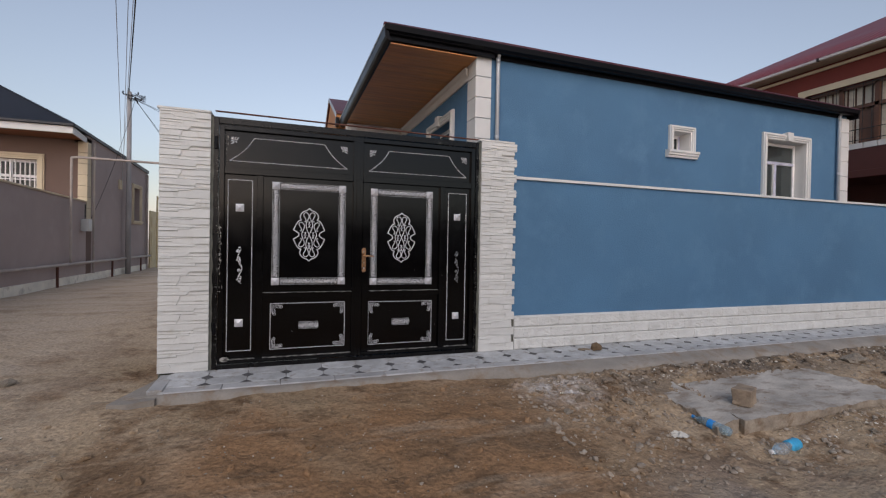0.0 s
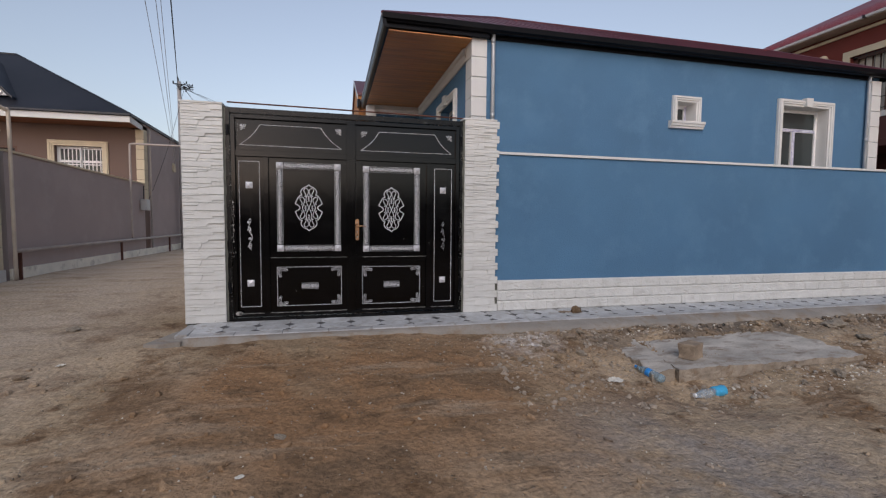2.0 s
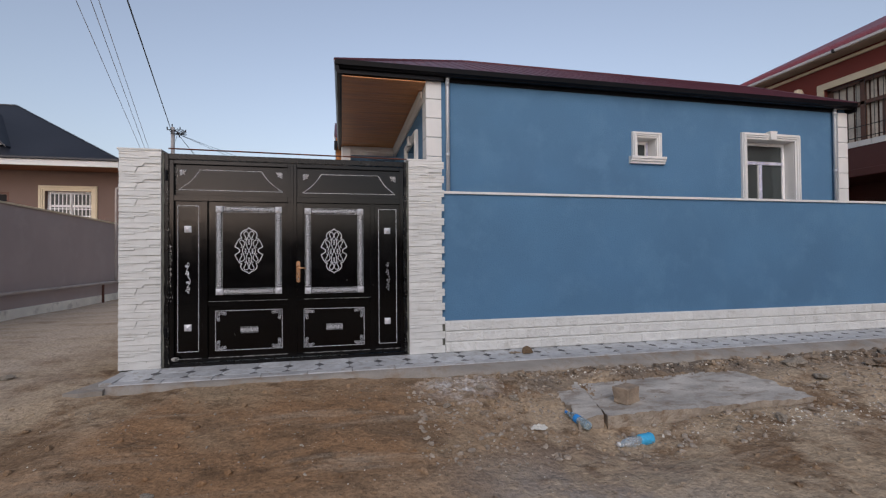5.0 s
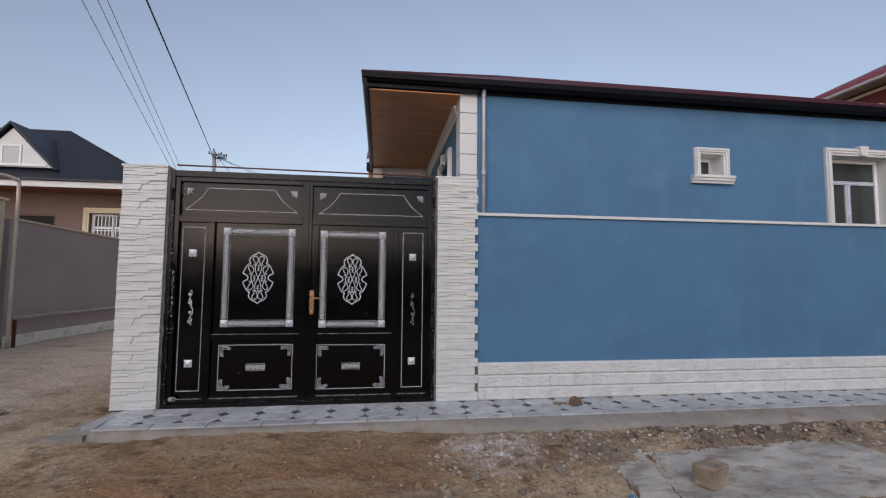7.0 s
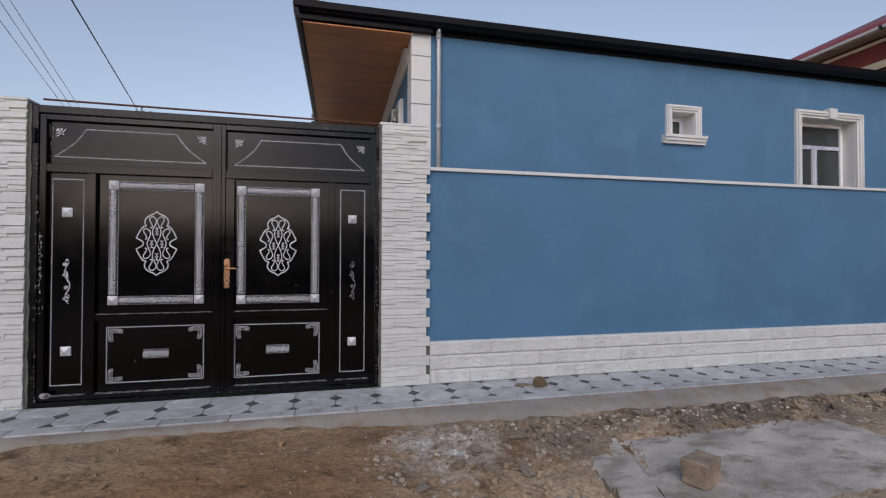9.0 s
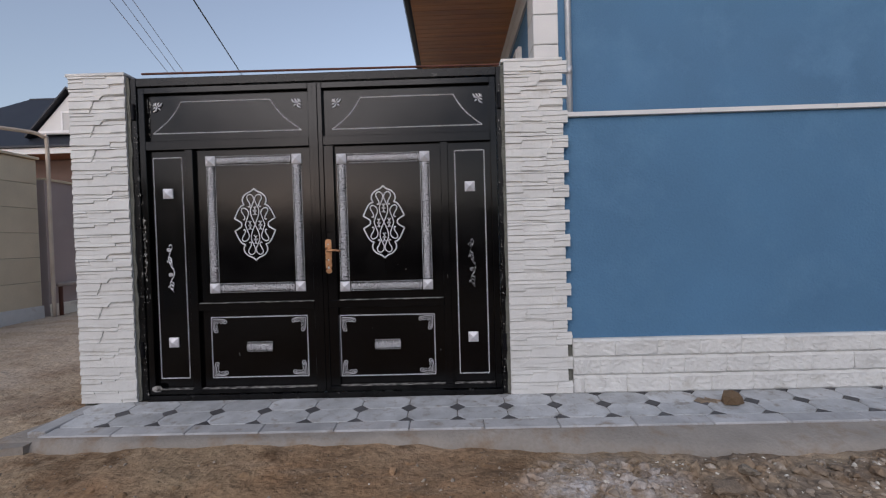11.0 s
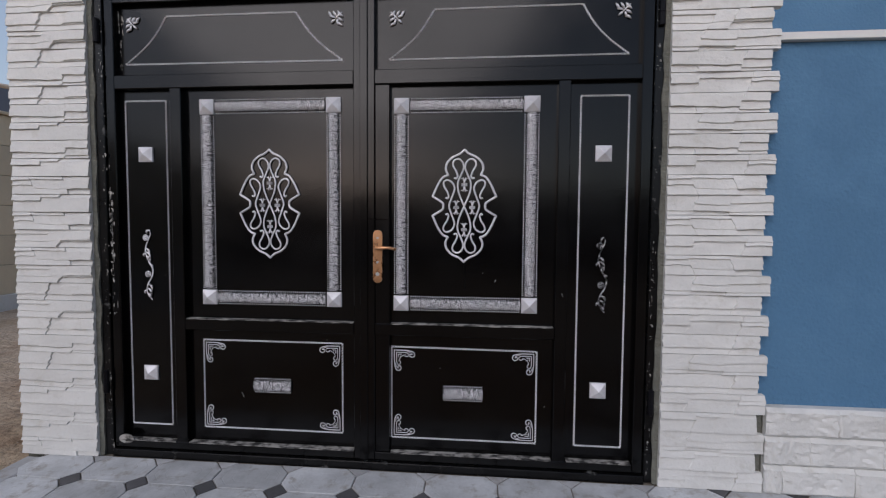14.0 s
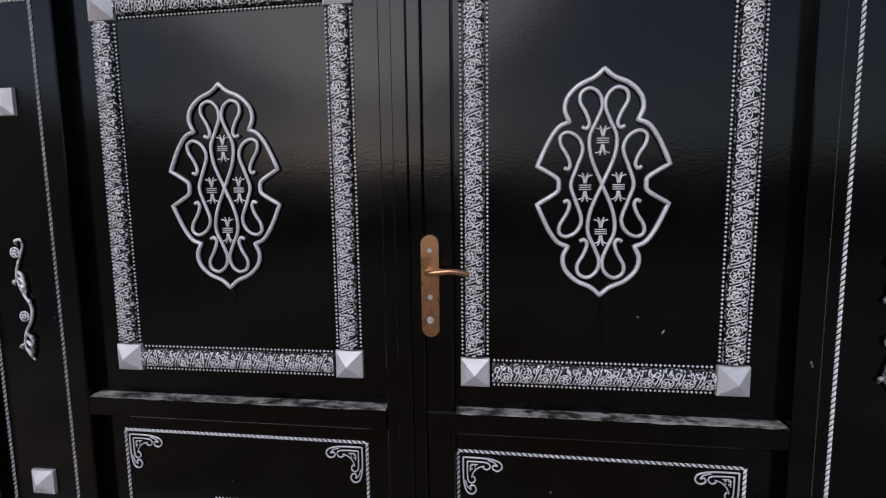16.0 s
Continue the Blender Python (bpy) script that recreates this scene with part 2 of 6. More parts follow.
def dirt_mat():
    """Trodden earth: red-brown and grey-tan patches, pale grit, small clods."""
    m = bpy.data.materials.new("dirt")
    m.use_nodes = True
    n, l = m.node_tree.nodes, m.node_tree.links
    b = n["Principled BSDF"]
    b.inputs["Roughness"].default_value, b.inputs["Specular IOR Level"].default_value = 0.95, 0.2
    co = n.new("ShaderNodeTexCoord")

    def nz(scale, detail=6, rough=0.6, stretch=None):
        t = n.new("ShaderNodeTexNoise")
        t.inputs["Scale"].default_value, t.inputs["Detail"].default_value, t.inputs["Roughness"].default_value = scale, detail, rough
        if stretch:
            mp = n.new("ShaderNodeMapping")
            mp.inputs["Scale"].default_value = stretch
            l.new(co.outputs["Object"], mp.inputs["Vector"])
            l.new(mp.outputs[0], t.inputs["Vector"])
        else:
            l.new(co.outputs["Object"], t.inputs["Vector"])
        return t.outputs["Fac"]

    def rng(src, a, z):
        r = n.new("ShaderNodeMapRange")
        r.inputs[1].default_value, r.inputs[2].default_value = a, z
        l.new(src, r.inputs[0])
        return r.outputs[0]

    def mixc(f, a, c):
        x = n.new("ShaderNodeMix")
        x.data_type = "RGBA"
        l.new(f, x.inputs["Factor"])
        if isinstance(a, tuple):
            x.inputs["A"].default_value = (*a, 1)
        else:
            l.new(a, x.inputs["A"])
        x.inputs["B"].default_value = (*c, 1)
        return x.outputs["Result"]

    broad, mid, fine, streak = nz(0.55, 4), nz(3.6, 7, 0.65), nz(34, 6, 0.6), nz(1.1, 8, 0.62, (0.45, 2.2, 1))
    far = n.new("ShaderNodeVectorMath")
    far.operation = "DISTANCE"
    far.inputs[1].default_value = (0.9, -1.9, -0.15)
    l.new(co.outputs["Object"], far.inputs[0])
    wob = n.new("ShaderNodeMath")
    wob.operation = "MULTIPLY_ADD"
    wob.inputs[1].default_value = 3.2
    l.new(nz(0.9, 6), wob.inputs[0])
    l.new(far.outputs["Value"], wob.inputs[2])
    col = mixc(rng(wob.outputs[0], 2.5, 3.9), (0.320, 0.190, 0.102), (0.48, 0.37, 0.255))
    col = mixc(rng(broad, 0.50, 0.66), col, (0.37, 0.275, 0.175))
    col = mixc(rng(nz(1.3, 8, 0.66), 0.49, 0.60), col, (0.235, 0.152, 0.09))
    col = mixc(rng(mid, 0.54, 0.68), col, (0.16, 0.098, 0.055))
    col = mixc(rng(streak, 0.55, 0.74), col, (0.45, 0.355, 0.255))
    sp = n.new("ShaderNodeTexVoronoi")
    sp.inputs["Scale"].default_value = 26
    l.new(co.outputs["Object"], sp.inputs["Vector"])
    grit = n.new("ShaderNodeMath")
    grit.operation = "MULTIPLY"
    l.new(rng(sp.outputs["Distance"], 0.2, 0.08), grit.inputs[0])
    l.new(rng(nz(5, 4), 0.52, 0.66), grit.inputs[1])
    col = mixc(grit.outputs[0], col, (0.52, 0.48, 0.43))
    # paler dust on the lane past the corner
    sep = n.new("ShaderNodeSeparateXYZ")
    l.new(co.outputs["Object"], sep.inputs[0])
    lane = n.new("ShaderNodeMath")
    lane.operation = "MULTIPLY"
    l.new(rng(sep.outputs["X"], -1.3, -2.6), lane.inputs[0])
    l.new(rng(nz(1.4, 7, 0.66, (0.6, 1.5, 1)), 0.26, 0.56), lane.inputs[1])
    col = mixc(lane.outputs[0], col, (0.55, 0.45, 0.35))
    # greyer rubble bank along the pavement
    bank = n.new("ShaderNodeMath")
    bank.operation = "MULTIPLY"
    l.new(rng(sep.outputs["Y"], -1.75, -1.15), bank.inputs[0])
    l.new(rng(sep.outputs["X"], 2.2, 3.2), bank.inputs[1])
    bank2 = n.new("ShaderNodeMath")
    bank2.operation = "MULTIPLY"
    l.new(bank.outputs[0], bank2.inputs[0])
    l.new(rng(nz(2.2, 6), 0.36, 0.58), bank2.inputs[1])
    col = mixc(bank2.outputs[0], col, (0.205, 0.165, 0.128))
    # grey trampled grit in the roadway
    grey = n.new("ShaderNodeVectorMath")
    grey.operation = "DISTANCE"
    grey.inputs[1].default_value = (2.75, -3.35, -0.2)
    l.new(co.outputs["Object"], grey.inputs[0])
    worn = n.new("ShaderNodeMath")
    worn.operation = "MULTIPLY"
    l.new(rng(grey.outputs["Value"], 1.15, 0.35), worn.inputs[0])
    l.new(rng(nz(2.6, 7, 0.66), 0.38, 0.58), worn.inputs[1])
    col = mixc(worn.outputs[0], col, (0.36, 0.31, 0.265))
    # pale spilt lime by the slab
    dist = n.new("ShaderNodeVectorMath")
    dist.operation = "DISTANCE"
    dist.inputs[1].default_value = (2.42, -1.12, -0.1)
    l.new(co.outputs["Object"], dist.inputs[0])
    lime = n.new("ShaderNodeMath")
    lime.operation = "MULTIPLY"
    l.new(rng(dist.outputs["Value"], 0.48, 0.16), lime.inputs[0])
    l.new(rng(nz(7, 8, 0.7), 0.40, 0.60), lime.inputs[1])
    col = mixc(lime.outputs[0], col, (0.60, 0.565, 0.545))
    hs = n.new("ShaderNodeHueSaturation")
    vr = n.new("ShaderNodeMapRange")
    vr.inputs[1].default_value, vr.inputs[2].default_value, vr.inputs[3].default_value, vr.inputs[4].default_value = 0.32, 0.68, 0.72, 1.24
    l.new(fine, vr.inputs[0])
    l.new(vr.outputs[0], hs.inputs["Value"])
    l.new(col, hs.inputs["Color"])
    l.new(hs.outputs[0], b.inputs["Base Color"])
    add = n.new("ShaderNodeMath")
    add.operation = "ADD"
    weigh = n.new("ShaderNodeMath")
    weigh.operation = "MULTIPLY_ADD"
    weigh.inputs[1].default_value = 0.22
    l.new(fine, weigh.inputs[0])
    l.new(nz(9, 5), weigh.inputs[2])
    l.new(weigh.outputs[0], add.inputs[0])
    l.new(grit.outputs[0], add.inputs[1])
    add2 = n.new("ShaderNodeMath")
    add2.operation = "ADD"
    l.new(add.outputs[0], add2.inputs[0])
    l.new(mid, add2.inputs[1])
    bp = n.new("ShaderNodeBump")
    bp.inputs["Strength"].default_value, bp.inputs["Distance"].default_value = 1.0, 0.042
    l.new(add2.outputs[0], bp.inputs["Height"])
    l.new(bp.outputs[0], b.inputs["Normal"])
    return m


dirt = dirt_mat()


# ---- mesh helpers ----
def part(name, bm, material, parent=None, label="", smooth=False):
    me = bpy.data.meshes.new(name)
    bmesh.ops.recalc_face_normals(bm, faces=bm.faces[:])
    bm.to_mesh(me)
    bm.free()
    me.materials.append(material)
    if smooth:
        me.shade_smooth()
    ob = new(name, me)
    ob.parent = parent
    if label:
        ob["label"] = label
    return ob


def arrays(name, verts, faces, material, parent=None, label="", smooth=False):
    me = bpy.data.meshes.new(name)
    me.from_pydata(verts, [], faces)
    me.update()
    me.materials.append(material)
    if smooth:
        me.shade_smooth()
    ob = new(name, me)
    ob.parent = parent
    if label:
        ob["label"] = label
    return ob


def shared(name, mesh, m, parent=None):
    ob = new(name, mesh)
    ob.matrix_basis = m
    ob.parent = parent
    return ob


def thing(name, at, label, category, group="", kind=""):
    ob = new(name)
    ob.empty_display_size = 0.2
    ob.location = at
    return tagged(ob, label, category, group, kind)


def structure(ob, label, category):
    return tagged(ob, label, category, kind="structure")


def box(bm, x0, x1, y0, y1, z0, z1, bevel=0.0):
    v = [bm.verts.new(p) for p in ((x0, y0, z0), (x1, y0, z0), (x1, y1, z0), (x0, y1, z0), (x0, y0, z1), (x1, y0, z1), (x1, y1, z1), (x0, y1, z1))]
    f = [bm.faces.new([v[i] for i in q]) for q in ((0, 3, 2, 1), (4, 5, 6, 7), (0, 1, 5, 4), (1, 2, 6, 5), (2, 3, 7, 6), (3, 0, 4, 7))]
    if bevel:
        edges = list({e for q in f for e in q.edges})
        bmesh.ops.bevel(bm, geom=edges, offset=bevel, segments=1, affect="EDGES", profile=0.5)
    return bm


def boxed(*args, **kw):
    return box(bmesh.new(), *args, **kw)


def tube(bm, pts, r, n=6, closed=False, cap=True):
    """Sweep a round section along the points."""
    pts = [Vector(p) for p in pts]
    k = len(pts)
    rings = []
    ref = Vector((0.13, 1, 0.07)).normalized()
    for i, p in enumerate(pts):
        a = pts[(i - 1) % k] if (closed or i) else p
        c = pts[(i + 1) % k] if (closed or i < k - 1) else p
        d = (c - a).normalized()
        side = d.cross(ref)
        if side.length < 0.05:
            side = d.cross(Vector((1, 0, 0.1)))
        side.normalize()
        up = side.cross(d)
        rad = r(i / (k - 1)) if callable(r) else r
        rings.append([bm.verts.new(p + rad * (math.cos(2 * math.pi * j / n) * side + math.sin(2 * math.pi * j / n) * up)) for j in range(n)])
    for i in range(k if closed else k - 1):
        a, c = rings[i], rings[(i + 1) % k]
        for j in range(n):
            bm.faces.new((a[j], a[(j + 1) % n], c[(j + 1) % n], c[j]))
    if cap and not closed:
        bm.faces.new(rings[0])
        bm.faces.new(rings[-1])
    return bm


def smooth_line(pts, steps=6):
    """Catmull-Rom through points of any dimension."""
    p = [pts[0]] + list(pts) + [pts[-1]]
    out = []
    for i in range(1, len(p) - 2):
        for s in range(steps):
            u = s / steps
            out.append(tuple(0.5 * (2 * b + (c - a) * u + (2 * a - 5 * b + 4 * c - d) * u * u + (3 * b - a - 3 * c + d) * u ** 3)
                             for a, b, c, d in zip(p[i - 1], p[i], p[i + 1], p[i + 2])))
    out.append(tuple(p[-2]))
    return out


def lathe(bm, profile, n=16, m=Matrix()):
    """Turn (radius, height) pairs about z."""
    rings = [[bm.verts.new(m @ Vector((r * math.cos(2 * math.pi * j / n), r * math.sin(2 * math.pi * j / n), h))) for j in range(n)] for r, h in profile]
    for a, c in zip(rings, rings[1:]):
        for j in range(n):
            bm.faces.new((a[j], a[(j + 1) % n], c[(j + 1) % n], c[j]))
    bm.faces.new(rings[0])
    bm.faces.new(rings[-1])
    return bm


def prism(bm, outline, axis, lo, hi):
    """Push an outline of (u, v) pairs along an axis: x takes (y, z), y takes (x, z), z takes (x, y)."""
    def at(u, v, w):
        return {"x": (w, u, v), "y": (u, w, v), "z": (u, v, w)}[axis]
    a = [bm.verts.new(at(u, v, lo)) for u, v in outline]
    c = [bm.verts.new(at(u, v, hi)) for u, v in outline]
    bm.faces.new(a)
    bm.faces.new(c)
    k = len(a)
    for i in range(k):
        bm.faces.new((a[i], a[(i + 1) % k], c[(i + 1) % k], c[i]))
    return bm


def wall_y(bm, x0, x1, z0, z1, y0, y1, holes=()):
    """A wall across y with openings (x0, x1, z0, z1) cut right through."""
    xs = sorted({x0, x1, *(h[0] for h in holes), *(h[1] for h in holes)})
    zs = sorted({z0, z1, *(h[2] for h in holes), *(h[3] for h in holes)})
    for a, c in zip(xs, xs[1:]):
        lo = None
        for d, e in zip(zs, zs[1:]):
            solid = not any(h[0] < (a + c) / 2 < h[1] and h[2] < (d + e) / 2 < h[3] for h in holes)
            if solid and lo is None:
                lo = d
            if lo is not None and (not solid or e == zs[-1]):
                box(bm, a, c, y0, y1, lo, e if solid else d)
                lo = None
    bmesh.ops.remove_doubles(bm, verts=bm.verts[:], dist=0.0005)
    return bm


def wall_x(bm, y0, y1, z0, z1, x0, x1, holes=()):
    wall_y(bm, y0, y1, z0, z1, x0, x1, holes)
    for v in bm.verts:
        v.co = Vector((v.co.y, v.co.x, v.co.z))
    return bm


def sstep(a, b, v):
    u = min(1.0, max(0.0, (v - a) / (b - a)))
    return u * u * (3 - 2 * u)


# ---- ground ----
def height(x, y):
    h = -0.10 - 0.075 * min(1.6, max(0.0, (-0.9 - y) / 1.5))
    h -= 0.05 * sstep(-0.2, -1.2, x) * sstep(2.5, -0.5, y)
    h -= 0.10 * math.exp(-((x - 3.1) / 1.0) ** 2 - ((y + 2.4) / 0.8) ** 2)
    h -= 0.045 * sstep(-1.0, -0.8, y) * sstep(0.3, -0.2, y) * sstep(1.2, 2.2, x)
    h -= 0.03 * sstep(2.9, 3.5, x) * sstep(7.0, 5.6, x) * sstep(-3.3, -2.5, y) * sstep(-1.9, -2.2, y)
    h += 0.05 * math.exp(-((x + 1.22) / 0.34) ** 2 - ((y + 0.62) / 0.30) ** 2)
    # bed of the slab
    h -= 0.16 * sstep(3.66, 3.80, x) * sstep(5.62, 5.5, x) * sstep(-2.2, -2.05, y) * sstep(-1.22, -1.34, y)
    if y > 0.5:
        h += (0.0 - h) * sstep(0.5, 4.0, y)
    return h


def ground_height(x, y):
    h = height(x, y)
    near = 1.0 if -9 < x < 13 and -9 < y < 12 else 0.3
    p = Vector((x, y, 0))
    h += near * (0.024 * noise.noise(p * 0.9) + 0.016 * noise.noise(p * 3.1) + 0.009 * noise.noise(p * 8.0))
    rough = 0.0 if 3.4 < x < 5.65 and -2.25 < y < -1.2 else sstep(1.9, 2.6, x) * sstep(-3.0, -2.2, y) * sstep(9.5, 7.5, x)
    h += rough * (0.030 * noise.noise(p * 4.3) + 0.022 * noise.noise(p * 11))
    return h


def axis_steps(lo, hi, far_lo, far_hi, step):
    mid = list(np.arange(lo, hi + step / 2, step))
    left, right, d = [], [], step
    v = lo
    while v > far_lo:
        d *= 1.25
        v -= d
        left.append(v)
    v, d = mid[-1], step
    while v < far_hi:
        d *= 1.25
        v += d
        right.append(v)
    return left[::-1] + mid + right


gx = axis_steps(-3.0, 8.0, -900, 900, 0.055)
gy = axis_steps(-5.0, -0.55, -900, 900, 0.055)
verts = [(x, y, ground_height(x, y)) for y in gy for x in gx]
nx = len(gx)
faces = [(j * nx + i, j * nx + i + 1, (j + 1) * nx + i + 1, (j + 1) * nx + i) for j in range(len(gy) - 1) for i in range(nx - 1)]
structure(arrays("ground", verts, faces, dirt, smooth=True), "uneven trodden brown earth with pale grit and dusty patches", "ground")


# ---- paved strip before the gate and the fence ----
def pave_z(y):
    return -0.025 + 0.06 * y


PAVE_L, PAVE_R = -0.93, 13.6
bm = bmesh.new()
prism(bm, [(0.16, -0.3), (0.16, pave_z(0.16) - 0.006), (-0.385, pave_z(-0.385) - 0.006), (-0.385, -0.3)], "x", PAVE_L, PAVE_R)
pavement = structure(part("pavement", bm, grout), "narrow pavement of pale grey elongated octagon tiles with small dark diamonds", "pavement")
# concrete bed that shows as a ragged sloping border
verts, faces = [], []
cols = 420
for i in range(cols + 1):
    x = -1.16 + (PAVE_R + 1.16) * i / cols
    w = 0.05 * noise.noise(Vector((x * 1.7, 3, 0))) + 0.025 * noise.noise(Vector((x * 7, 9, 0)))
    out = -0.585 - 0.15 * sstep(1.6, 3.2, x) + w
    z = min(-0.075, ground_height(x, out) + 0.012)
    verts += [(x, -0.50, -0.062), (x, -0.535, -0.066), (x, 0.35 * -0.535 + 0.65 * out, 0.45 * -0.066 + 0.55 * z + 0.006), (x, out, z), (x, out - 0.02, z - 0.1)]
for i in range(cols):
    for j in range(4):
        a = i * 5 + j
        faces.append((a, a + 1, a + 6, a + 5))
arrays("concrete_border", verts, faces, concrete, pavement, "grey concrete bed with a ragged edge", smooth=True)
bm = bmesh.new()
prism(bm, [(-1.24, -0.63), (-1.10, -0.66), (-0.93, -0.60), (-0.93, -0.51), (PAVE_L - 0.092, -0.48), (PAVE_L - 0.092, 0.0), (-1.05, -0.03)], "z", -0.3, -0.072)
part("concrete_border", bm, concrete, pavement)

TX, TY, DM = 0.332, 0.193, 0.055


def tile_mesh(name, outline, material, top, steps=((0.985, 0),)):
    bm = bmesh.new()
    a = [bm.verts.new((u, v, 0)) for u, v in outline]
    k = len(a)
    rings = [a] + [[bm.verts.new((u * f, v * (f - 0.005), top - e)) for u, v in outline] for f, e in steps]
    bm.faces.new(rings[-1])
    for p, q in zip(rings, rings[1:]):
        for i in range(k):
            bm.faces.new((p[i], p[(i + 1) % k], q[(i + 1) % k], q[i]))
    me = bpy.data.meshes.new(name)
    bmesh.ops.recalc_face_normals(bm, faces=bm.faces[:])
    bm.to_mesh(me)
    bm.free()
    me.materials.append(material)
    return me


hx, hy, g = TX / 2 - 0.002, TY / 2 - 0.002, DM
octagon = tile_mesh("octagon_tile", [(-hx + g, -hy), (hx - g, -hy), (hx, -hy + g), (hx, hy - g), (hx - g, hy), (-hx + g, hy), (-hx, hy - g), (-hx, -hy + g)], paving_tile, 0.008, ((0.988, 0.0012), (0.965, 0), (0.80, 0), (0.78, 0.0005), (0.765, 0.0005), (0.745, 0), (0.52, 0), (0.50, 0.0004), (0.485, 0.0004), (0.465, 0)))
gd = g - 0.003
diamond = tile_mesh("diamond_tile", [(-gd, 0), (0, -gd), (gd, 0), (0, gd)], paving_dark, 0.0075)
half_front = tile_mesh("half_tile", [(-gd, 0), (gd, 0), (0, gd)], paving_dark, 0.0075)
half_back = tile_mesh("half_tile", [(-gd, 0), (0, -gd), (gd, 0)], paving_dark, 0.0075)
half_sill = tile_mesh("half_tile", [(-gd, 0), (0, -gd), (gd, 0)], kerb_stone, 0.0075)
kerb_bm = bmesh.new()
box(kerb_bm, -0.232, 0.232, -0.058, 0.058, -0.1, 0.008, bevel=0.006)
kerb_mesh = bpy.data.meshes.new("kerb")
kerb_bm.to_mesh(kerb_mesh)
kerb_bm.free()
kerb_mesh.materials.append(kerb_stone)
X0 = 0.715 - 6 * TX
slope = math.degrees(math.atan(0.06))
for i in range(0, 44):
    x = X0 + i * TX
    for j in range(2):
        y = -TY / 2 - j * TY
        if PAVE_L + TX * 0.4 < x + TX / 2 < PAVE_R - TX / 2:
            shared("octagon_tile", octagon, pose(x + TX / 2, y, pave_z(y) - 0.006 + random.uniform(-0.0012, 0.0012), slope + random.uniform(-0.25, 0.25)), pavement)
    if PAVE_L + 0.03 < x < PAVE_R:
        shared("diamond_tile", diamond, pose(x, -TY, pave_z(-TY) - 0.006, slope), pavement)
        shared("half_tile", half_front, pose(x, -2 * TY + 0.001, pave_z(-2 * TY) - 0.006, slope), pavement)
        shared("half_tile", half_sill if x < 2.05 else half_back, pose(x, -0.002, pave_z(0) - 0.006, slope), pavement)
for i in range(31):
    x = -0.70 + i * 0.468
    shared("kerb", kerb_mesh, pose(x, -0.448, pave_z(-0.448) - 0.004 + random.uniform(-0.002, 0.002), slope, 0, random.uniform(-0.3, 0.3)), pavement)
shared("kerb", kerb_mesh, pose(PAVE_L - 0.03, -0.25, pave_z(-0.25) - 0.003, 0, -slope * 0, 90), pavement)


# ---- stone-faced gate pillars ----
def ledge_mesh(name, width, seed):
    """One cast course of ledge stone: flat strips torn like slate, each leaning out over the one below."""
    rnd = random.Random(seed * 17 + 3)
    H, e = 0.0882, 0.0009
    joins = [rnd.uniform(0.22, 0.42) * width, rnd.uniform(0.58, 0.80) * width]
    levels, proud = [], []
    for side in range(3):
        cuts = sorted(rnd.uniform(0.16, 0.84) * H for _ in range(rnd.choice((1, 2, 2))))
        if side and rnd.random() < 0.45:
            cuts[0] = levels[-1][0]
        levels.append(sorted(cuts))
        proud.append([rnd.uniform(0.009, 0.020) for _ in range(4)])
    marks = sorted({0.0, H, 0.0015, H - 0.0015} | {c + q for cs in levels for c in cs for q in (-e, e)} | {H * k / 9 for k in range(1, 9)})
    cols = sorted({0.0, width} | {c + q for c in joins for q in (-e, e)} | {width * k / 30 for k in range(1, 30)})
    lean = rnd.choice((-0.9, 0.7, 1.1))
    verts = []
    for z0 in marks:
        for x0 in cols:
            side = sum(x0 > c for c in joins)
            k = sum(z0 > c for c in levels[side])
            under = max([0.0] + [c for c in levels[side] if c < z0])
            over = min([H] + [c for c in levels[side] if c >= z0])
            up = (z0 - under) / max(0.004, over - under)
            mid = math.sin(math.pi * z0 / H)
            near = max(0.0, 1 - min(abs(x0 - c) for c in joins) / 0.05)
            x = x0 + near * (lean * (z0 - H / 2) * 0.5 + 0.012 * noise.noise(Vector((z0 * 45, seed, 8))))
            z = z0 + mid * (0.007 * noise.noise(Vector((x0 * 6, seed * 3.1, 0))) + 0.003 * noise.noise(Vector((x0 * 21, seed * 1.7, z0 * 30))))
            d = proud[side][k] + 0.007 * (0.5 - up) + 0.0035 * noise.noise(Vector((x0 * 7, z0 * 16, seed * 7.7))) + 0.0012 * noise.noise(Vector((x0 * 38, z0 * 60, seed)))
            if z0 in (0.0, H):
                d = 0.001
                z += 0.0022 * noise.noise(Vector((x0 * 20, seed, 5)))
            if x0 in (0.0, width):
                x += 0.005 * noise.noise(Vector((z0 * 60, seed, 2)))
            verts.append((x, -max(0.001, d), z))
    nu, nv = len(cols) - 1, len(marks) - 1
    faces = [(j * (nu + 1) + i, j * (nu + 1) + i + 1, (j + 1) * (nu + 1) + i + 1, (j + 1) * (nu + 1) + i) for j in range(nv) for i in range(nu)]
    base = len(verts)
    verts += [(0, 0.012, 0), (width, 0.012, 0), (width, 0.012, H), (0, 0.012, H)]
    left = [j * (nu + 1) for j in range(nv + 1)]
    right = [j * (nu + 1) + nu for j in range(nv + 1)]
    faces += [tuple([base] + left + [base + 3]), tuple([base + 1] + right + [base + 2])[::-1],
              tuple(range(nu, -1, -1)) + (base, base + 1), tuple(range(nv * (nu + 1), nv * (nu + 1) + nu + 1)) + (base + 2, base + 3)]
    me = bpy.data.meshes.new(name)
    me.from_pydata(verts, [], faces)
    me.update()
    me.materials.append(white_stone)
    me.shade_smooth()
    me.set_sharp_from_angle(angle=radians(26))
    return me


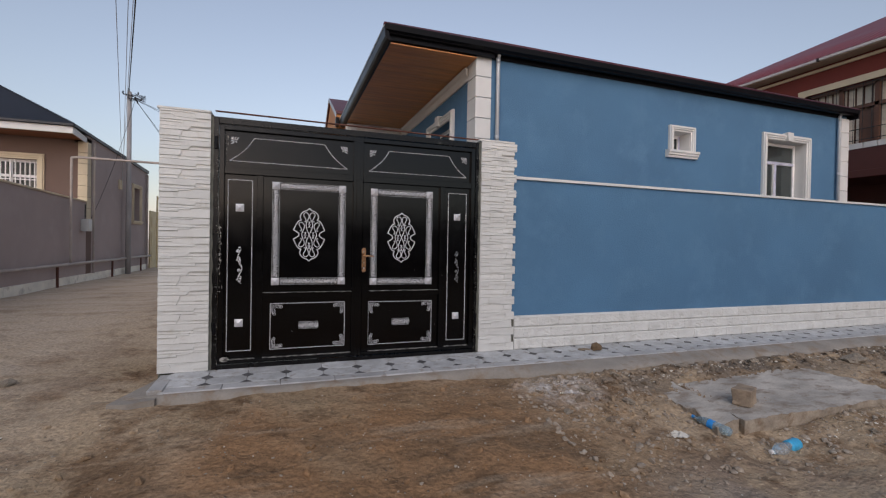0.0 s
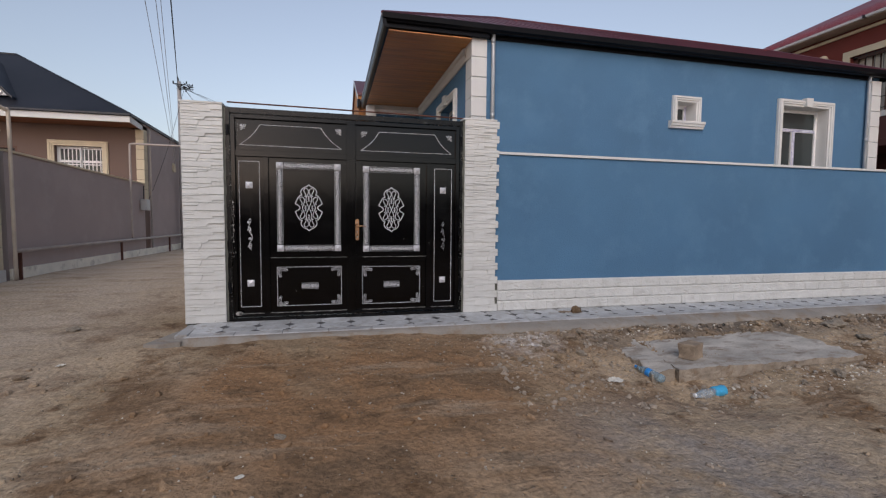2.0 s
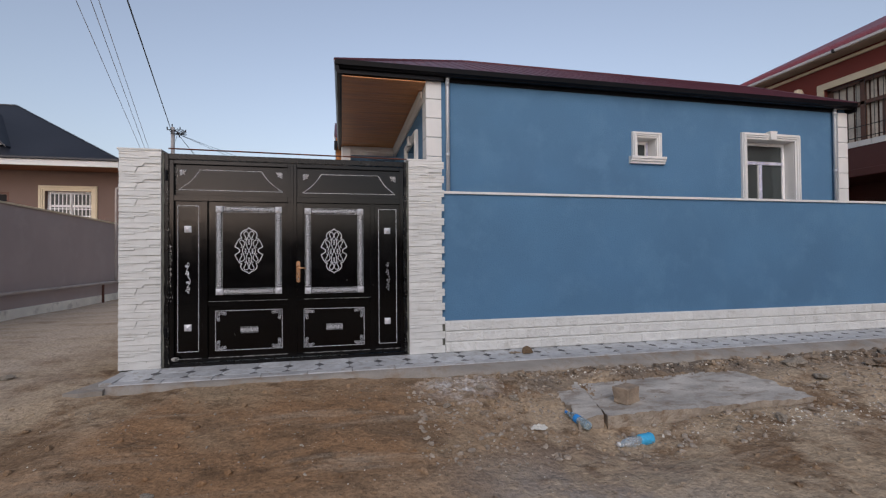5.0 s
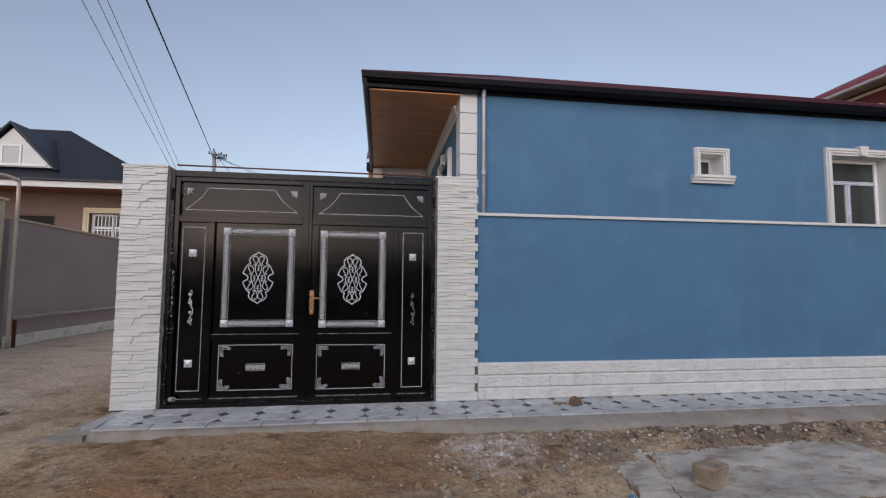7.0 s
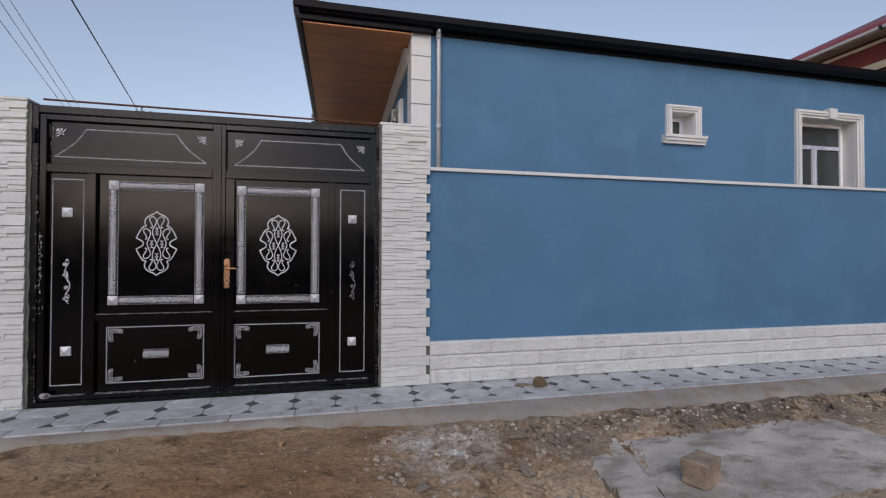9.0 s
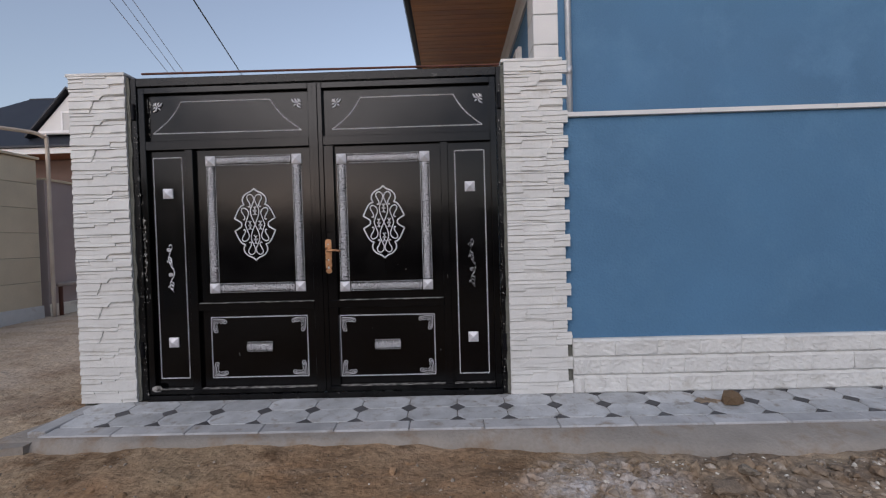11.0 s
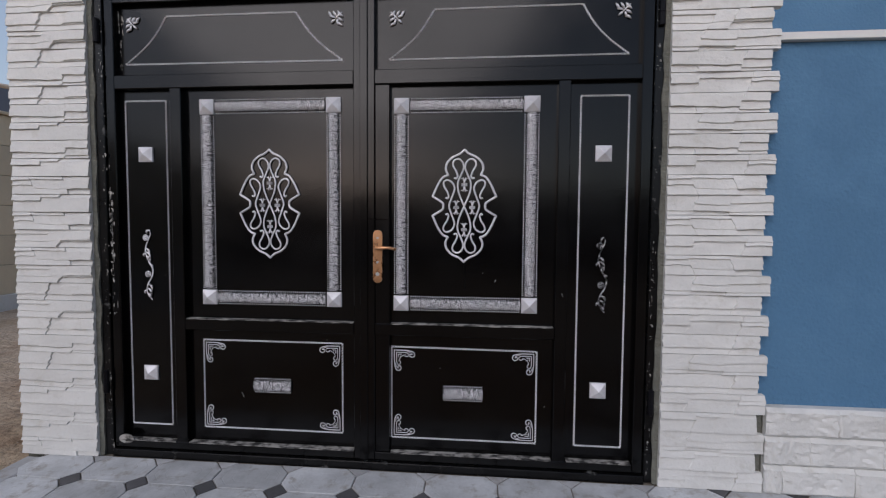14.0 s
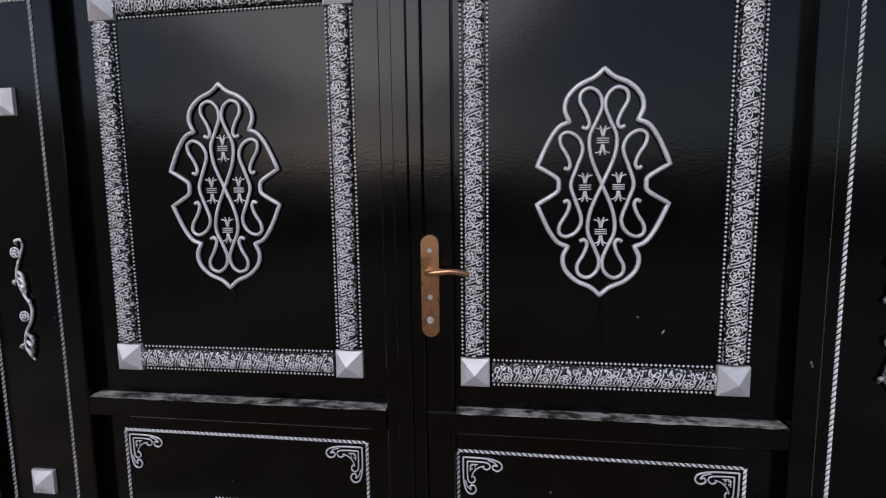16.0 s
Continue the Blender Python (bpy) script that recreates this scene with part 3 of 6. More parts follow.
COURSE = 0.0883
short_ledges = [ledge_mesh("ledge_stone", 0.412, s) for s in range(5)]
long_ledges = [ledge_mesh("ledge_stone", 0.445, 20 + s) for s in range(4)]


def pillar(x0, x1, y_shift, label, toothed):
    p = thing("gate_pillar", ((x0 + x1) / 2, 0.2, -0.05), label, "pillar", "gate pillars")
    inv = Matrix.Translation(p.location).inverted()
    core = part("pillar_core", boxed(x0 + 0.002, x1 - 0.002, y_shift + 0.01, 0.4, -0.2, 2.36), mortar, p, "grey cement core")
    core.matrix_parent_inverse = inv
    for k in range(27):
        me = long_ledges[(k * 3) % 4] if toothed and k % 2 == 0 else short_ledges[(k * 2 + (k // 3)) % 5]
        s = shared("ledge_stone", me, pose(x0, y_shift + random.uniform(-0.002, 0.002), -0.022 + k * COURSE), p)
        s.matrix_parent_inverse = inv
    cap = part("pillar_cap", boxed(x0 - 0.02, x1 + 0.004, y_shift - 0.018, 0.42, 2.362, 2.385, bevel=0.004), white_stone, p, "thin white top slab")
    cap.matrix_parent_inverse = inv
    return p


pillar(-1.047, -0.635, 0.0, "white split-stone gate pillar at the corner of the lane", False)
pillar(2.106, 2.518, 0.0, "white split-stone gate pillar toothed into the blue fence", True)

# ragged mortar joints between pillars and gate
for xa, xb in ((-0.637, -0.612), (2.083, 2.108)):
    bm = bmesh.new()
    rows = 60
    prev = None
    for i in range(rows + 1):
        z = -0.02 + 2.37 * i / rows
        w = 0.009 * noise.noise(Vector((z * 9, xa * 5, 1)))
        inner = xb + w if xa < 0 else xa + w
        outer = xa if xa < 0 else xb
        row = [bm.verts.new((outer, 0.0, z)), bm.verts.new((inner, 0.004 + w * 0.4, z)), bm.verts.new((inner, 0.12, z)), bm.verts.new((outer, 0.12, z))]
        if prev:
            for j in range(4):
                bm.faces.new((prev[j], prev[(j + 1) % 4], row[(j + 1) % 4], row[j]))
        prev = row
    structure(part("mortar_joint", bm, mortar), "ragged grey mortar joint beside the gate frame", "joint")


# ---- steel double gate ----
gate = thing("double_gate", (0.735, 0.06, 0.0), "glossy black steel double gate with silver ornaments, closed", "gate")
GI = Matrix.Translation(gate.location).inverted()
FRONT, PANEL = 0.022, 0.058


def gpart(name, bm, material, parent=None, label="", smooth=False):
    ob = part(name, bm, material, parent or gate, label, smooth)
    if parent is None or parent == gate:
        ob.matrix_parent_inverse = GI
    return ob


bm = bmesh.new()
box(bm, -0.615, -0.570, 0.012, 0.10, -0.02, 2.345, bevel=0.003)
box(bm, 2.050, 2.090, 0.012, 0.10, -0.02, 2.345, bevel=0.003)
box(bm, -0.570, 2.050, 0.012, 0.10, 2.285, 2.345, bevel=0.003)
gpart("gate_frame", bm, gate_worn, label="black steel outer frame with chipped paint and cement splashes")
gpart("threshold", boxed(-0.570, 2.050, 0.005, 0.10, -0.028, 0.012, bevel=0.003), gate_worn, label="scuffed black steel sill")


def bars(x0, x1, mull, hand_side):
    """The tube frame of one leaf."""
    bm = bmesh.new()
    zt, zb = 2.278, 0.018
    box(bm, x0, x0 + 0.045, FRONT, 0.082, zb, zt, bevel=0.003)
    box(bm, x1 - 0.045, x1, FRONT, 0.082, zb, zt, bevel=0.003)
    for a, c in ((zb, 0.055), (1.822, 1.888), (2.235, zt)):
        box(bm, x0 + 0.045, x1 - 0.045, FRONT, 0.082, a, c, bevel=0.003)
    m0, m1 = mull
    box(bm, m0, m1, FRONT, 0.082, 0.055, 1.822, bevel=0.003)
    lo, hi = (m1, x1 - 0.045) if hand_side > 0 else (x0 + 0.045, m0)
    box(bm, lo, hi, FRONT, 0.082, 0.632, 0.688, bevel=0.003)
    return bm


left_leaf = gpart("gate_leaf", bars(-0.566, 0.728, (-0.235, -0.178), 1), gate_black, label="left black steel leaf frame")
right_leaf = gpart("gate_leaf", bars(0.740, 2.046, (1.636, 1.690), -1), gate_black, label="right black steel leaf frame")
# inner door edge and covering strip of the leaf with the handle
gpart("cover_strip", boxed(0.716, 0.752, 0.012, 0.024, 0.02, 2.275, bevel=0.002), gate_black)
gpart("lock_stile", boxed(0.786, 0.856, FRONT + 0.006, 0.08, 0.056, 1.820, bevel=0.003), gate_black, right_leaf)


def sheet(x0, x1, z0, z1, parent):
    return gpart("panel", boxed(x0, x1, PANEL, PANEL + 0.006, z0, z1), gate_black, parent)


for x0, x1, z0, z1, leaf in ((-0.521, 0.683, 1.888, 2.235, left_leaf), (-0.521, -0.235, 0.055, 1.822, left_leaf), (-0.178, 0.683, 0.688, 1.822, left_leaf), (-0.178, 0.683, 0.055, 0.632, left_leaf),
                             (0.785, 2.001, 1.888, 2.235, right_leaf), (1.690, 2.001, 0.055, 1.822, right_leaf), (0.856, 1.636, 0.688, 1.822, right_leaf), (0.856, 1.636, 0.055, 0.632, right_leaf)):
    sheet(x0, x1, z0, z1, leaf)


def rope(points, parent, closed=True):
    """Twisted silver trim along a polyline: slanting strands on a thin dark core."""
    pts = [Vector((x, PANEL - 0.002, z)) for x, z in points]
    if closed:
        pts.append(pts[0])
    verts, faces = [], []
    up = Vector((0, -1, 0))
    for a, c in zip(pts, pts[1:]):
        d = (c - a).normalized()
        side = d.cross(up)
        slant = (d * 0.87 + side * 0.49).normalized()
        cross = slant.cross(up)
        count = max(1, round((c - a).length / 0.0138))
        for i in range(count):
            o = a.lerp(c, (i + 0.5) / count)
            k = len(verts)
            verts += [o - slant * 0.0100, o - cross * 0.0041, o + slant * 0.0100, o + cross * 0.0041, o + up * 0.0050 + slant * 0.003, o + up * 0.0050 - slant * 0.003]
            faces += [(k, k + 1, k + 5), (k + 1, k + 4, k + 5), (k + 1, k + 2, k + 4), (k + 2, k + 3, k + 4), (k + 3, k + 5, k + 4), (k + 3, k, k + 5), (k, k + 3, k + 2, k + 1)]
    return arrays("rope_trim", verts, faces, silver_paint, parent, "twisted silver rope trim")


def concave(x0, z0, x1, z1):
    """The bowed flank of the upper field."""
    out = []
    for i in range(9):
        u = i / 8
        bow = 0.022 * math.sin(math.pi * u)
        out.append((x0 + (x1 - x0) * u + (bow if x1 > x0 else -bow), z0 + (z1 - z0) * u - bow * 0.4))
    return out


for leaf, bl, br, tl, tr in ((left_leaf, (-0.483, 1.95), (0.624, 1.946), (-0.266, 2.178), (0.394, 2.178)), (right_leaf, (0.847, 1.942), (1.950, 1.944), (1.062, 2.168), (1.741, 2.170))):
    rope(concave(*bl, *tl) + concave(*br, *tr)[::-1], leaf)
rope([(-0.491, 0.130), (-0.491, 1.770), (-0.277, 1.770), (-0.277, 0.130)], left_leaf)
rope([(1.741, 0.120), (1.741, 1.759), (1.956, 1.759), (1.956, 0.120)], right_leaf)
rope([(-0.102, 0.128), (-0.102, 0.577), (0.616, 0.577), (0.616, 0.128)], left_leaf)
rope([(0.862, 0.120), (0.862, 0.570), (1.560, 0.565), (1.560, 0.120)], right_leaf)


def stud(x, z, parent, s=0.037, rise=0.03):
    """A pyramid boss on a low square base."""
    bm = bmesh.new()
    y = PANEL
    a = [bm.verts.new((x + i * s, y, z + j * s)) for i, j in ((-1, -1), (1, -1), (1, 1), (-1, 1))]
    c = [bm.verts.new((x + i * s * 0.98, y - 0.009, z + j * s * 0.98)) for i, j in ((-1, -1), (1, -1), (1, 1), (-1, 1))]
    tip = bm.verts.new((x, y - rise, z))
    bm.faces.new(a)
    for i in range(4):
        bm.faces.new((a[i], a[(i + 1) % 4], c[(i + 1) % 4], c[i]))
        bm.faces.new((c[i], c[(i + 1) % 4], tip))
    return gpart("pyramid_stud", bm, silver, parent, "silver pyramid boss")


for x, z, leaf in ((-0.387, 1.506, left_leaf), (-0.386, 0.399, left_leaf), (1.846, 1.496, right_leaf), (1.845, 0.390, right_leaf)):
    stud(x, z, leaf)


def relief(lo, hi, start, end, flat, parent):
    """Raised leaves, rosettes and slanting ribbons that repeat along a band."""
    half, mid = (hi - lo) / 2 - 0.008, (hi + lo) / 2
    cells = max(2, round((end - start) / 0.046))
    step = (end - start) / cells
    verts, faces = [], []
    rnd = random.Random(int(1000 * (lo + start)))

    def spot(u, v):
        a = max(-1.2, min(1.2, math.asin(max(-0.93, min(0.93, v)))))
        y = PANEL - 0.0062 - 0.011 * math.cos(a)
        w = mid + half * v
        return Vector((u, y, w)) if flat else Vector((w, y, u))

    def ribbon(line, wide):
        pts = [spot(u, v) for u, v in line]
        first = len(verts)
        for i, p in enumerate(pts):
            d = (pts[min(i + 1, len(pts) - 1)] - pts[max(i - 1, 0)]).normalized()
            n = Vector((0, -1, 0))
            c = d.cross(n).normalized() * wide * 1.25
            verts.extend((p - c, p + n * wide * 0.9, p + c))
        for i in range(len(pts) - 1):
            k = first + i * 3
            faces.append((k, k + 3, k + 4, k + 1))
            faces.append((k + 1, k + 4, k + 5, k + 2))

    for k in range(cells):
        o = start + k * step
        s = step
        for shift, wide in ((-0.06, 0.0010), (0.10, 0.0010)):
            ribbon([(o + s * (0.14 + shift + 0.21 * (v + 0.92)), v) for v in (-0.92, -0.46, 0, 0.46, 0.92)], wide)
        cu, cv = o + s * 0.74, -0.36
        for q in range(6):
            a = 2 * math.pi * q / 6 + rnd.uniform(0, 0.4)
            ribbon([(cu + 0.0025 * math.cos(a), cv + 0.10 * math.sin(a)), (cu + 0.0098 * math.cos(a), cv + 0.40 * math.sin(a))], 0.0014)
        ribbon([(cu + 0.0135 * math.cos(a), cv + 0.54 * math.sin(a)) for a in [2 * math.pi * i / 10 for i in range(11)]], 0.0009)
        ribbon([(o + s * (0.26 + 0.15 * math.cos(a) * (1 - a / 12)), 0.44 + 0.34 * math.sin(a) * (1 - a / 12)) for a in [0.8 * i for i in range(9)]], 0.0012)
        ribbon([(o + s * 0.98, 0.10), (o + s * 1.02, 0.34), (o + s * 0.97, 0.58), (o + s * 0.88, 0.72)], 0.0014)
        ribbon([(o + s * 0.90, 0.30), (o + s * 0.84, 0.52), (o + s * 0.88, 0.84)], 0.0011)
        ribbon([(o + s * 0.42, -0.90), (o + s * 0.50, -0.72), (o + s * 0.48, -0.50)], 0.0012)
        ribbon([(o + s * 0.10, 0.12), (o + s * 0.02, -0.06), (o + s * 0.06, -0.26)], 0.0011)
    return arrays("band_relief", verts, faces, silver_paint, parent, "raised silver leaves and ribbons")


def chased_mat():
    """Chased silver: bright raised fields cut by fine blackened grooves."""
    m = mat("chased_silver", (0.80, 0.80, 0.84), 0.40, metal=0.25, var=0.12, scale=40, fine=200, bump=0)
    n, l = m.node_tree.nodes, m.node_tree.links
    b = n["Principled BSDF"]
    plain = b.inputs["Base Color"].links[0].from_socket
    co = n.new("ShaderNodeTexCoord")
    twist = n.new("ShaderNodeTexNoise")
    twist.inputs["Scale"].default_value, twist.inputs["Detail"].default_value = 85, 1
    push = n.new("ShaderNodeVectorMath")
    push.operation = "MULTIPLY_ADD"
    push.inputs[1].default_value = (0.012, 0.012, 0.012)
    l.new(co.outputs["Object"], twist.inputs["Vector"])
    l.new(twist.outputs["Color"], push.inputs[0])
    l.new(co.outputs["Object"], push.inputs[2])
    cell = n.new("ShaderNodeTexVoronoi")
    cell.feature = "DISTANCE_TO_EDGE"
    cell.inputs["Scale"].default_value = 105
    l.new(push.outputs[0], cell.inputs["Vector"])
    cut = n.new("ShaderNodeMapRange")
    cut.inputs[1].default_value, cut.inputs[2].default_value = 0.17, 0.25
    l.new(cell.outputs["Distance"], cut.inputs[0])
    mx = n.new("ShaderNodeMix")
    mx.data_type = "RGBA"
    mx.inputs["A"].default_value = (0.006, 0.006, 0.007, 1)
    l.new(cut.outputs[0], mx.inputs["Factor"])
    l.new(plain, mx.inputs["B"])
    l.new(mx.outputs["Result"], b.inputs["Base Color"])
    bp = n.new("ShaderNodeBump")
    bp.inputs["Strength"].default_value, bp.inputs["Distance"].default_value = 0.8, 0.003
    l.new(cut.outputs[0], bp.inputs["Height"])
    l.new(bp.outputs[0], b.inputs["Normal"])
    return m


band_ground = chased_mat()


def band(x0, x1, z0, z1, parent):
    """An embossed strip, bowed across, with a row of beads along both edges."""
    bm = bmesh.new()
    flat = x1 - x0 > z1 - z0
    lo, hi = (z0, z1) if flat else (x0, x1)
    half, mid = (hi - lo) / 2, (hi + lo) / 2
    outline = [(lo + 0.007, PANEL), (lo + 0.007, PANEL - 0.006)]
    outline += [(mid + (half - 0.008) * math.sin(a), PANEL - 0.006 - 0.011 * math.cos(a)) for a in (-1.2, -0.8, -0.4, 0, 0.4, 0.8, 1.2)]
    outline += [(hi - 0.007, PANEL - 0.006), (hi - 0.007, PANEL)]
    if flat:
        prism(bm, [(y, z) for z, y in outline], "x", x0, x1)
    else:
        prism(bm, outline, "z", z0, z1)
    b = gpart("embossed_band", bm, band_ground, parent, "embossed silver band with scrolls on a blackened ground")
    relief(lo, hi, x0 if flat else z0, x1 if flat else z1, flat, parent)
    start, end = (x0, x1) if flat else (z0, z1)
    count = int((end - start) / 0.0105)
    for edge in (lo, hi):
        verts, faces = [], []
        for i in range(count):
            u = start + (i + 0.5) * (end - start) / count
            q = 0.0041
            c = (u, PANEL - 0.003, edge) if flat else (edge, PANEL - 0.003, u)
            k = len(verts)
            verts += [(c[0] - q, c[1], c[2]), (c[0], c[1], c[2] - q), (c[0] + q, c[1], c[2]), (c[0], c[1], c[2] + q), (c[0], c[1] - q, c[2]), (c[0], c[1] + q * 0.6, c[2])]
            faces += [(k, k + 1, k + 4), (k + 1, k + 2, k + 4), (k + 2, k + 3, k + 4), (k + 3, k, k + 4), (k + 1, k, k + 5), (k + 2, k + 1, k + 5), (k + 3, k + 2, k + 5), (k, k + 3, k + 5)]
        arrays("beading", verts, faces, silver_paint, parent, "row of small silver beads", smooth=True)
    return b


for xl, xr, zt, zb, leaf in ((-0.062, 0.577, 1.736, 0.795, left_leaf), (0.908, 1.520, 1.726, 0.785, right_leaf)):
    for x in (xl, xr):
        for z in (zt, zb):
            stud(x, z, leaf, 0.037, 0.034)
        band(x - 0.032, x + 0.032, zb + 0.043, zt - 0.043, leaf)
    for z in (zt, zb):
        band(xl + 0.043, xr - 0.043, z - 0.032, z + 0.032, leaf)
for x, z, leaf in ((0.258, 0.353, left_leaf), (1.210, 0.349, right_leaf)):
    band(x - 0.095, x + 0.095, z - 0.034, z + 0.034, leaf)

UNIT = 0.000731


def strand(name, line, cx, cz, r, parent, bm, mirror=1, closed=False, lift=0.006):
    pts = [(cx + mirror * x * UNIT * 0.872, PANEL - lift, cz + y * UNIT) for x, y in line]
    return tube(bm, pts, r, 6, closed)


def medallion(cx, cz, parent):
    """Pointed outline, interlaced strands with curled ends, four small palmettes."""
    lobe1 = smooth_line([(0, 362), (34, 336), (88, 314), (128, 278), (138, 238), (120, 200)], 5)
    lobe2 = smooth_line([(120, 200), (158, 186), (194, 142), (236, 62)], 5)
    waist = smooth_line([(236, 62), (196, 42), (160, 20), (156, 0)], 3)
    quarter = lobe1 + lobe2[1:] + waist[1:]
    right = quarter + [(x, -y) for x, y in quarter[::-1][1:]]
    loop = right + [(-x, y) for x, y in right[::-1][1:-1]]
    bm = strand("outline", loop, cx, cz, 0.0058, parent, bmesh.new(), closed=True)
    gpart("medallion_rim", bm, silver, parent, "silver pointed medallion rim", smooth=True)
    long_s = [(-76, 184), (-60, 178), (-50, 194), (-62, 226), (-84, 262), (-78, 292), (-45, 303), (-14, 282), (-6, 245), (-25, 200), (-48, 150), (-40, 85), (0, 0)]
    long_s = smooth_line(long_s + [(-x, -y) for x, y in long_s[::-1][1:]], 5)
    side_s = [(138, 56), (124, 50), (116, 66), (128, 96), (150, 128), (152, 156), (125, 168), (88, 150), (72, 110), (95, 50), (112, 0)]
    side_s = smooth_line(side_s + [(x, -y) for x, y in side_s[::-1][1:]], 5)
    for line in (long_s, side_s):
        for mirror in (1, -1):
            gpart("scroll", strand("scroll", line, cx, cz, 0.0047, parent, bmesh.new(), mirror), silver, parent, smooth=True)
    for px, py in ((0, 140), (-60, -8), (60, -8), (0, -152)):
        bm = bmesh.new()
        for sgn in (1, -1):
            for a in (-0.75, -0.3, 0.3, 0.75):
                tip = (px + 38 * math.sin(a), py + sgn * (14 + 34 * math.cos(a)))
                strand("leaf", smooth_line([(px + 5 * math.sin(a), py + sgn * 12), (px + 14 * math.sin(a), py + sgn * 34), tip], 3), cx, cz, 0.0019, parent, bm, lift=0.003)
        for dy in (-7, 0, 7):
            strand("bar", [(px - 22, py + dy), (px + 22, py + dy)], cx, cz, 0.0017, parent, bm, lift=0.004)
        gpart("palmette", bm, silver, parent, smooth=True)


medallion(0.254, 1.261, left_leaf)
medallion(1.209, 1.253, right_leaf)


def curl(bm, x, z, sx, sz, s):
    """Corner flourish: two scrolls and leaves within a square of side s, growing along +sx, +sz."""
    def run(line, r):
        tube(bm, [(x + sx * u * s, PANEL - 0.004, z + sz * v * s) for u, v in smooth_line(line, 4)], r * s, 6)
    def both(line, r):
        run(line, r)
        run([(v, u) for u, v in line], r)
    both([(0.05, 0.05), (0.45, 0.05), (0.72, 0.07), (0.93, 0.14), (0.98, 0.27), (0.88, 0.36), (0.76, 0.31), (0.78, 0.22), (0.86, 0.23)], 0.022)
    both([(0.15, 0.15), (0.42, 0.15), (0.64, 0.17), (0.70, 0.26), (0.62, 0.34), (0.52, 0.29)], 0.019)
    run([(0.56, 0.25), (0.42, 0.30), (0.30, 0.42), (0.25, 0.56)], 0.015)
    both([(0.24, 0.22), (0.40, 0.22)], 0.014)
    both([(0.64, 0.10), (0.80, 0.15), (0.88, 0.24)], 0.016)
    for u, v in ((0.24, 0.24), (0.32, 0.24), (0.24, 0.32), (0.32, 0.31)):
        run([(u, v), (u + 0.03, v + 0.03)], 0.015)
    return bm


for leaf, x0, x1, z0, z1 in ((left_leaf, -0.102, 0.616, 0.128, 0.577), (right_leaf, 0.862, 1.560, 0.120, 0.567)):
    for x, sx in ((x0 + 0.008, 1), (x1 - 0.008, -1)):
        for z, sz in ((z0 + 0.008, 1), (z1 - 0.008, -1)):
            gpart("corner_scroll", curl(bmesh.new(), x, z, sx, sz, 0.108), silver, leaf, "silver scrolled corner piece", smooth=True)


def blossom(x, z, sx, parent):
    """A small square leaf with separate lobes round a forked vein."""
    bm = bmesh.new()
    ox, oz = -0.030, 0.030

    def lobe(u0, v0, u1, v1, r):
        tube(bm, [(x + sx * (u0 + (u1 - u0) * k), PANEL - 0.003 - 0.004 * math.sin(math.pi * k), z + v0 + (v1 - v0) * k) for k in (0, 0.3, 0.65, 1.0)], lambda k: 0.0012 + r * math.sin(math.pi * min(1, 0.15 + 0.8 * k)), 6)

    lobe(ox, oz, 0.008, -0.008, 0.0036)
    for u, v in ((0.036, 0.034), (0.014, 0.036), (-0.008, 0.036)):
        lobe(u - 0.016, v - 0.026, u, v, 0.0052)
        lobe(-(v - 0.026), -(u - 0.016), -v, -u, 0.0052)
    lobe(0.004, 0.006, 0.030, 0.010, 0.0046)
    lobe(-0.006, -0.004, -0.010, -0.030, 0.0046)
    lobe(0.006, -0.006, 0.024, -0.022, 0.0052)
    return gpart("leaf_spray", bm, silver, parent, "small silver leaf spray", smooth=True)


for x, z, sx, leaf in ((-0.44, 2.143, 1, left_leaf), (0.591, 2.141, -1, left_leaf), (0.885, 2.132, 1, right_leaf), (1.92, 2.134, -1, right_leaf)):
    blossom(x, z, sx, leaf)


